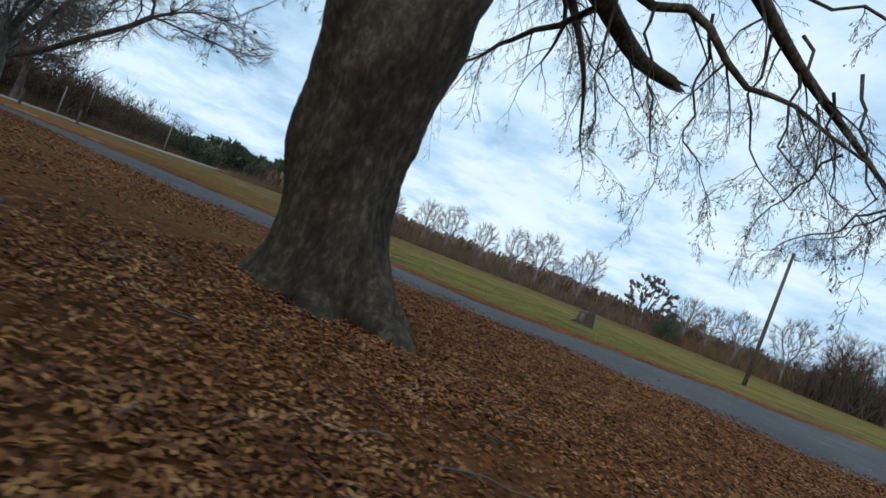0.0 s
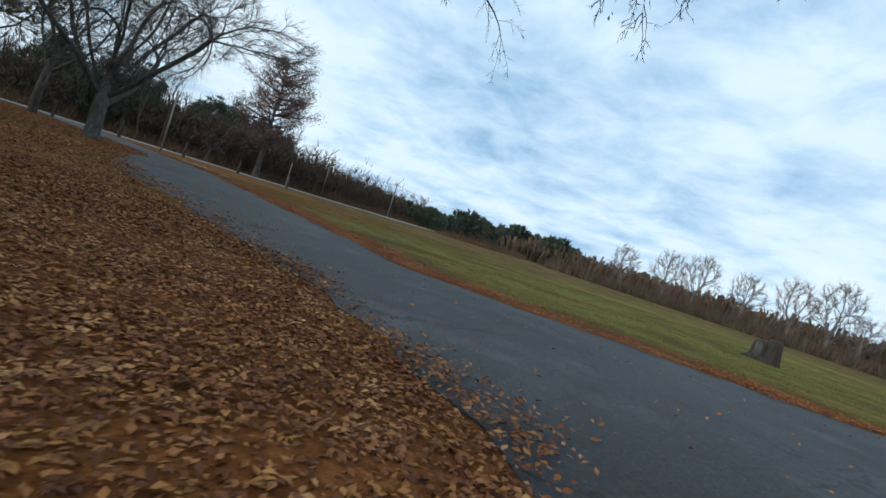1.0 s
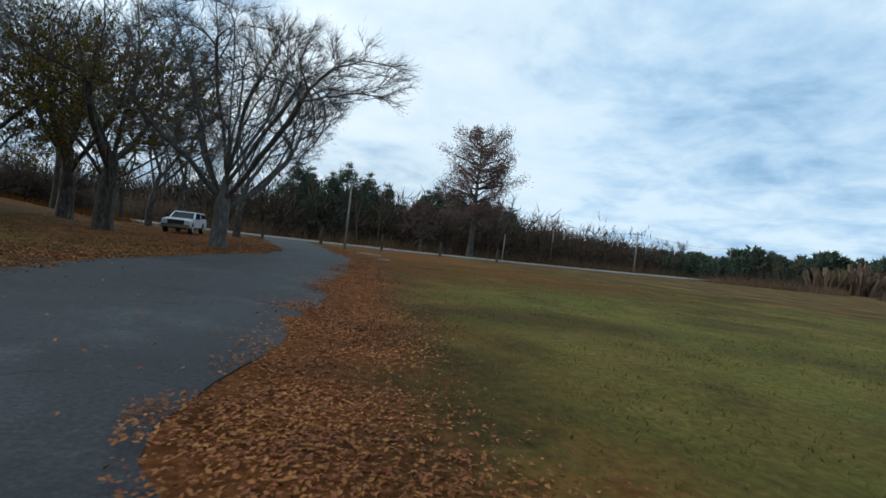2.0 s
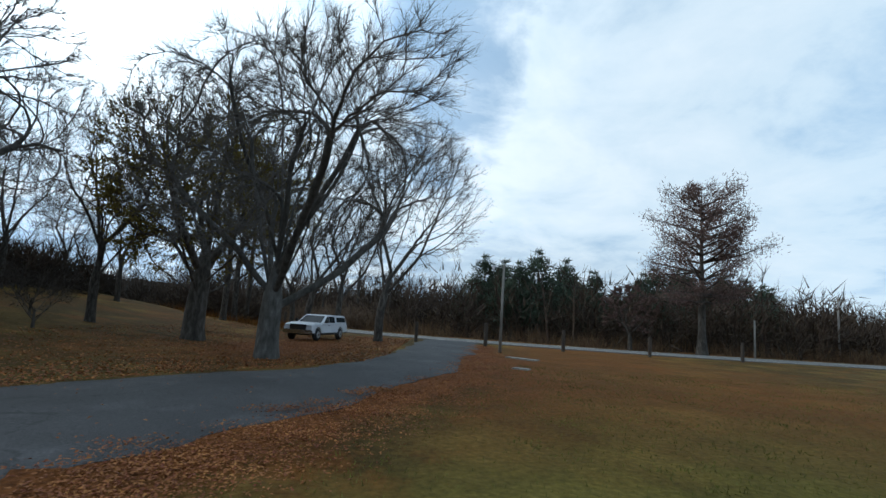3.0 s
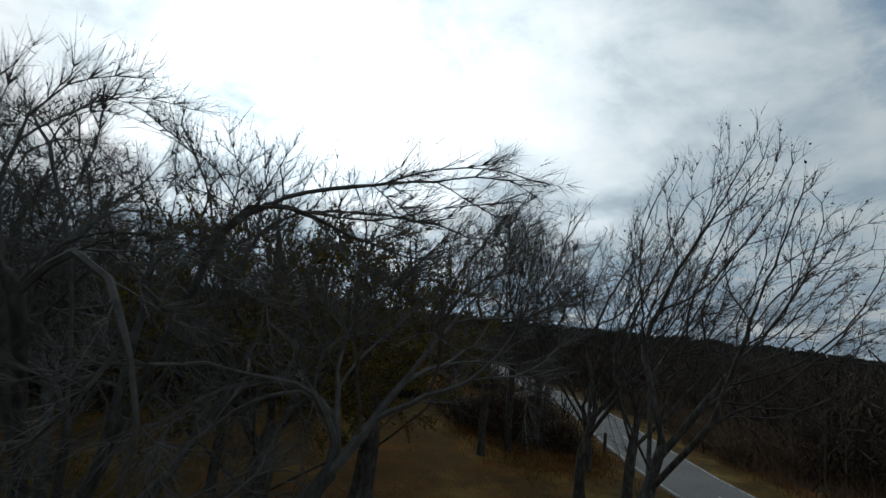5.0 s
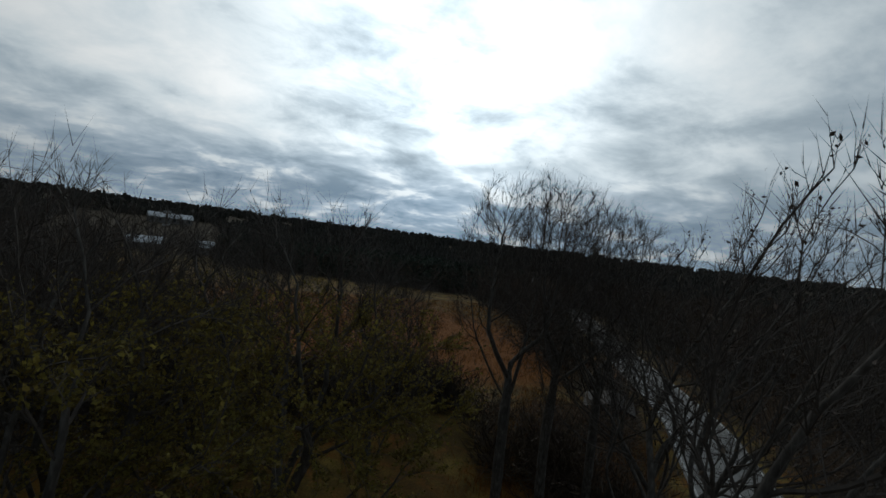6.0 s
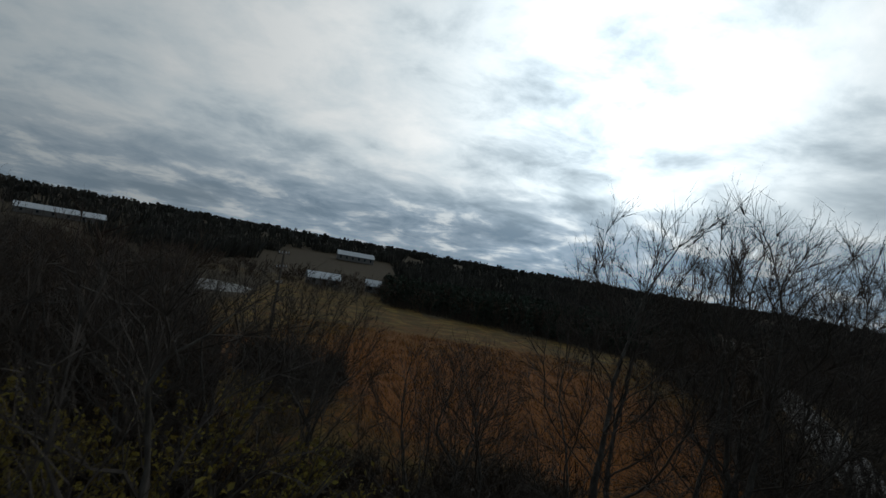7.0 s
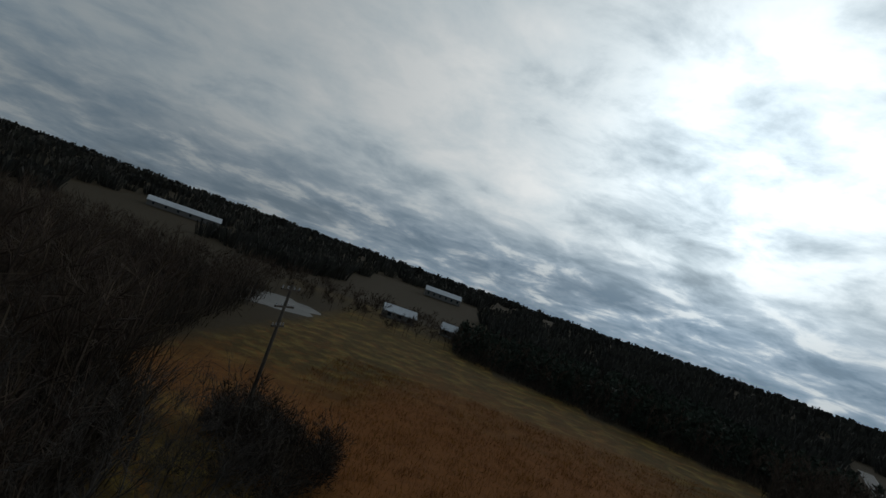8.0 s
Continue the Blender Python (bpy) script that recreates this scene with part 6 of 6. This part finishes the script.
part("bracket", cyl(bmesh.new(), (0, 0, 10.9), (0.5, 0, 11.0), 0.03, 0.03, 6), M["steel"], up3)
move(up3, 20.8, 37.7, 0, 0.9)


def old_stump(x, y):
    """A low weathered stump in a mound of dark roots beside the drive."""
    t = thing("tree_stump", "low weathered stump among dark roots at the field's edge", "stump", at=(x, y, -0.1))
    t.matrix_basis = t.matrix_basis @ Matrix.Scale(0.9, 4)
    rng = np.random.default_rng(71)
    v, f = tubes([(np.array([(0, 0, z) for z in (-0.1, 0.15, 0.45, 0.8, 1.05, 1.12)]), np.array([0.42, 0.36, 0.31, 0.30, 0.27, 0.02]))], 18, 0.5)
    place(new("stump", mesh_of("stump", v, f, M["dark_wood"], True)), t)
    v, f = tubes([(np.array([(0.55, -0.1, z) for z in (-0.1, 0.3, 0.9, 1.25, 1.3)]), np.array([0.38, 0.34, 0.32, 0.28, 0.02]))], 14, 0.3)
    place(new("side_stem", mesh_of("side_stem", v, f, M["dark_wood"], True)), t)
    v, f = tubes([(np.array([(-0.06, -0.32, z) for z in (0.2, 0.4, 0.7, 0.95, 1.0)]), np.array([0.05, 0.16, 0.17, 0.12, 0.02]))], 12)
    place(new("scar", mesh_of("scar", v, f, M["bark_pale"], True)), t)
    for k in range(9):
        a = rng.uniform(0, 6.28)
        ln = rng.uniform(0.9, 1.5)
        pts = np.array([(math.cos(a) * ln * u, math.sin(a) * ln * u, 0.5 * (1 - u) ** 1.5 - 0.03) for u in np.linspace(0, 1, 6)]) + rng.normal(0, 0.02, (6, 3))
        v, f = tubes([(pts, np.linspace(0.16, 0.03, 6))], 8)
        place(new("root", mesh_of("root", v, f, M["dark_wood"], True)), t)


old_stump(7.9, 34.8)


def slab(x, y, w, d, turn, label):
    bm = box(bmesh.new(), -w / 2, w / 2, -d / 2, d / 2, -0.1, 0.05, 0.02)
    ob = tagged(part("concrete_slab", bm, M["concrete"], None), label, "slab", "slabs in the grass")
    ob.matrix_basis = pose(x, y, 0, 0, 0, turn)


slab(-29.8, 29.3, 1.7, 0.5, 50, "long pale concrete slab sunk in the grass")
slab(-23.95, 28.35, 0.65, 0.42, 60, "short pale concrete slab sunk in the grass")

wires("power_line", "thin dark power line along the country road", [(-34.1, 28.7, 5.0), (-60, 68.5, 6.7), (-58, 84.3, 6.6), (-84, 146, 8.6), (-80.7, 194, 8.6)], 0.8, (0.0, -0.5, 0.15))


# ---- white pickup ----
def build_pickup():
    fwd = math.degrees(math.atan2(-0.7, 3.27))
    t = thing("pickup_truck", "white pickup truck with a canopy parked on the leaves", "pickup truck", at=(-35.5, 17.7, 0.0), turn=fwd)
    t.matrix_basis = t.matrix_basis @ Matrix.Scale(0.9, 4)
    white, trim, glass = M["white_paint"], M["black_trim"], M["dark_glass"]

    def shell(profile, half, taper=0.0, bevel=0.05, segs=2):
        """A side profile of (x, z) drawn out to both sides; taper narrows what lies higher."""
        bm = bmesh.new()
        z0, z1 = min(p[1] for p in profile), max(p[1] for p in profile)
        for s in (-1, 1):
            vs = [bm.verts.new((x, s * (half - taper * (z - z0) / max(1e-6, z1 - z0)), z)) for x, z in profile]
            bm.faces.new(vs if s < 0 else vs[::-1])
        bm.verts.ensure_lookup_table()
        n = len(profile)
        for i in range(n):
            j = (i + 1) % n
            bm.faces.new((bm.verts[i], bm.verts[n + i], bm.verts[n + j], bm.verts[j]))
        bmesh.ops.recalc_face_normals(bm, faces=bm.faces)
        if bevel:
            bmesh.ops.bevel(bm, geom=list(bm.edges), offset=bevel, segments=segs, affect="EDGES", clamp_overlap=True)
        return bm

    # lower body with round wheel openings
    prof = [(-2.92, 0.55), (-2.94, 1.10), (2.30, 1.12), (2.62, 1.02), (2.68, 0.75), (2.62, 0.50)]
    def arch(cx):
        return [(cx + 0.47 * math.cos(a), 0.42 + 0.47 * math.sin(a)) for a in np.linspace(0.15, math.pi - 0.15, 9)]
    prof += arch(1.75) + arch(-1.75)
    body = part("body", shell(prof, 0.98, 0.04, 0.03, 1), white, t, "white painted body")
    part("hood", shell([(1.05, 1.10), (1.05, 1.24), (2.1, 1.20), (2.55, 1.06), (2.55, 1.03)], 0.86, 0.05, 0.03), white, t)
    part("cab", shell([(-0.95, 1.09), (-0.95, 1.80), (-0.72, 1.86), (0.12, 1.86), (0.30, 1.80), (1.12, 1.18), (1.12, 1.09)], 0.93, 0.16, 0.05), white, t)
    part("canopy", shell([(-2.90, 1.09), (-2.72, 1.80), (-2.60, 1.86), (-1.00, 1.87), (-1.00, 1.09)], 0.94, 0.15, 0.05), white, t, "white fibreglass bed canopy")

    def pane(name, a, b, c, d, off, label="dark tinted window"):
        bm = bmesh.new()
        nrm = (Vector(b) - Vector(a)).cross(Vector(d) - Vector(a)).normalized()
        if nrm.dot(Vector(off)) < 0:
            nrm = -nrm
        outer = [bm.verts.new(Vector(p) + nrm * 0.012) for p in (a, b, c, d)]
        inner = [bm.verts.new(Vector(p) - nrm * 0.01) for p in (a, b, c, d)]
        bm.faces.new(outer), bm.faces.new(inner[::-1])
        for i in range(4):
            j = (i + 1) % 4
            bm.faces.new((outer[i], inner[i], inner[j], outer[j]))
        bmesh.ops.recalc_face_normals(bm, faces=bm.faces)
        part(name, bm, glass, t, label)

    for s in (1, -1):
        lo, hi = s * 0.912, s * 0.80
        pane("side_window", (0.90, lo, 1.24), (0.12, lo, 1.24), (0.10, hi, 1.76), (0.30, hi, 1.74), (0, s, 0))
        pane("side_window", (0.04, lo, 1.24), (-0.84, lo, 1.24), (-0.84, hi, 1.76), (0.02, hi, 1.76), (0, s, 0))
        pane("canopy_window", (-1.12, s * 0.915, 1.30), (-2.66, s * 0.915, 1.30), (-2.58, s * 0.82, 1.70), (-1.12, s * 0.82, 1.70), (0, s, 0))
        part("mirror", box(bmesh.new(), 0.72, 0.92, min(s * 0.98, s * 1.18), max(s * 0.98, s * 1.18), 1.22, 1.46, 0.03), trim, t, "black door mirror")
        h = part("door_handle", box(bmesh.new(), 0.16, 0.36, s * 0.985 - 0.02, s * 0.985 + 0.02, 1.0, 1.04, 0.008), trim, t)
        part("headlight", box(bmesh.new(), 2.50, 2.66, min(s * 0.55, s * 0.90), max(s * 0.55, s * 0.90), 0.84, 1.02, 0.02), M["lens"], t, "clear headlight")
        part("tail_light", box(bmesh.new(), -2.97, -2.90, min(s * 0.80, s * 0.94), max(s * 0.80, s * 0.94), 0.75, 1.08, 0.015), M["red_lens"], t, "red tail light")
        part("rocker_panel", box(bmesh.new(), -1.2, 1.2, min(s * 0.90, s * 0.99), max(s * 0.90, s * 0.99), 0.40, 0.52, 0.02), trim, t)
        for x in (1.75, -1.75):
            bm = cyl(bmesh.new(), (x, s * 0.72, 0.40), (x, s * 0.98, 0.40), 0.40, 0.40, 26)
            bmesh.ops.bevel(bm, geom=[e for e in bm.edges if e.calc_face_angle(0) > 1.0], offset=0.05, segments=2, affect="EDGES")
            w = part("wheel", bm, M["rubber"], t, "black tyre on a steel rim", True)
            bm = cyl(bmesh.new(), (x, s * 0.95, 0.40), (x, s * 0.995, 0.40), 0.25, 0.22, 20)
            part("rim", bm, M["steel"], w, "silver rim")
            bm = cyl(bmesh.new(), (x, s * 0.99, 0.40), (x, s * 1.01, 0.40), 0.07, 0.06, 12)
            part("hub_cap", bm, M["chrome"], w)
    pane("windscreen", (1.05, -0.78, 1.235), (1.05, 0.78, 1.235), (0.34, 0.68, 1.775), (0.34, -0.68, 1.775), (1, 0, 1), "dark windscreen")
    pane("rear_window", (-2.89, -0.72, 1.26), (-2.89, 0.72, 1.26), (-2.76, 0.66, 1.72), (-2.76, -0.66, 1.72), (-1, 0, 0.3))
    g = part("grille", box(bmesh.new(), 2.60, 2.70, -0.56, 0.56, 0.70, 1.05, 0.02), trim, t, "black grille with chrome bars")
    for z in (0.80, 0.87, 0.94):
        part("grille_bar", box(bmesh.new(), 2.68, 2.70, -0.52, 0.52, z - 0.012, z + 0.012), M["chrome"], g)
    part("front_bumper", box(bmesh.new(), 2.55, 2.80, -0.97, 0.97, 0.44, 0.70, 0.05), M["chrome"], t, "chrome front bumper")
    part("rear_bumper", box(bmesh.new(), -3.08, -2.88, -0.95, 0.95, 0.46, 0.64, 0.04), M["chrome"], t, "chrome rear bumper")
    part("underbody", box(bmesh.new(), -2.6, 2.4, -0.7, 0.7, 0.35, 0.62, 0.03), trim, t)
    part("antenna", cyl(bmesh.new(), (-0.2, 0.1, 1.85), (-0.2, 0.1, 2.05), 0.03, 0.02, 8), trim, t)
    # a low cab: what lies over the wheel arches is drawn down
    for ob in [t, *t.children_recursive]:
        if ob.type == "MESH":
            for v in ob.data.vertices:
                v.co.z = min(v.co.z, 0.85 + 0.80 * (v.co.z - 0.85)) if v.co.z > 0.85 else v.co.z


build_pickup()


# ---- far buildings ----
def gabled(name, label, x, y, turn, length, width, wall_h, rise, group="", roof="metal_roof", wall="siding", windows=3):
    t = thing(name, label, "building", group, at=(x, y, float(height(x, y))), turn=turn)
    a, b = length / 2, width / 2
    bm = bmesh.new()
    prof = [(-b, 0), (b, 0), (b, wall_h), (0, wall_h + rise * 0.96), (-b, wall_h)]
    lo = [bm.verts.new((-a, q, z)) for q, z in prof]
    hi = [bm.verts.new((a, q, z)) for q, z in prof]
    bm.faces.new(lo[::-1]), bm.faces.new(hi)
    for i in range(5):
        j = (i + 1) % 5
        bm.faces.new((lo[i], lo[j], hi[j], hi[i]))
    bmesh.ops.recalc_face_normals(bm, faces=bm.faces)
    part("wall", bm, M[wall], t)
    for s in (1, -1):
        bm = bmesh.new()
        e = 0.5
        quad = [(-a - e, s * (b + e), wall_h - rise * e / b), (a + e, s * (b + e), wall_h - rise * e / b), (a + e, 0, wall_h + rise), (-a - e, 0, wall_h + rise)]
        vs = [bm.verts.new(p) for p in quad] + [bm.verts.new((p[0], p[1], p[2] + 0.18)) for p in quad]
        for f in ((3, 2, 1, 0), (4, 5, 6, 7), (0, 1, 5, 4), (1, 2, 6, 5), (2, 3, 7, 6), (3, 0, 4, 7)):
            bm.faces.new([vs[i] for i in f])
        bmesh.ops.recalc_face_normals(bm, faces=bm.faces)
        part("roof", bm, M[roof], t, "pale metal roof")
        for k in range(windows):
            x0 = -a + length * (k + 0.5) / windows
            part("window", box(bmesh.new(), x0 - 0.6, x0 + 0.6, min(s * (b - 0.05), s * (b + 0.04)), max(s * (b - 0.05), s * (b + 0.04)), wall_h * 0.35, wall_h * 0.8), M["dark_glass"], t)
    part("door", box(bmesh.new(), a - 0.05, a + 0.05, -0.9, 0.9, 0, min(2.2, wall_h * 0.9)), M["dark_wood"], t)
    return t


gabled("long_shed", "long low shed with a pale metal roof by the far woods", 127, -295, 28, 41, 10, 3.2, 2.5, "farm sheds", windows=6)
gabled("long_shed", "long low shed with a pale metal roof in a far clearing", -35, -374, 8, 27, 10, 4.2, 2.8, "farm sheds", windows=6)
gabled("house", "small house with a pale metal roof beyond the field", -26, -169, 15, 11, 6, 2.6, 1.8, "houses beyond the field")
gabled("house", "small house with a pale metal roof beyond the field", -47, -172, -5, 11, 6, 2.6, 1.8, "houses beyond the field")
gabled("barn", "dark weathered wooden shed beside the country road", -62.0, -2.5, 42, 3.6, 2.8, 1.6, 0.4, roof="dark_wood", wall="dark_wood", windows=1)


def build_yard():
    """A bare gravel yard between the far houses and the woods."""
    rng = np.random.default_rng(81)
    a = np.linspace(0, 2 * math.pi, 26, endpoint=False)
    r = 1 + rng.normal(0, 0.08, 26)
    x, y = 0 + 13 * np.cos(a) * r, -112 + 13 * np.sin(a) * r
    z = height(x, y)
    v = np.vstack([np.column_stack([x, y, z + 0.06]), np.column_stack([x, y, z - 0.2]), [(0, -112, float(height(0, -112)) + 0.08)]])
    f = [(i, (i + 1) % 26, 52) for i in range(26)] + [(i, 26 + i, 26 + (i + 1) % 26, (i + 1) % 26) for i in range(26)]
    tagged(new("yard", mesh_of("yard", v, f, M["gravel"])), "bare gravel yard beyond the far field", "yard", kind="structure")


build_yard()
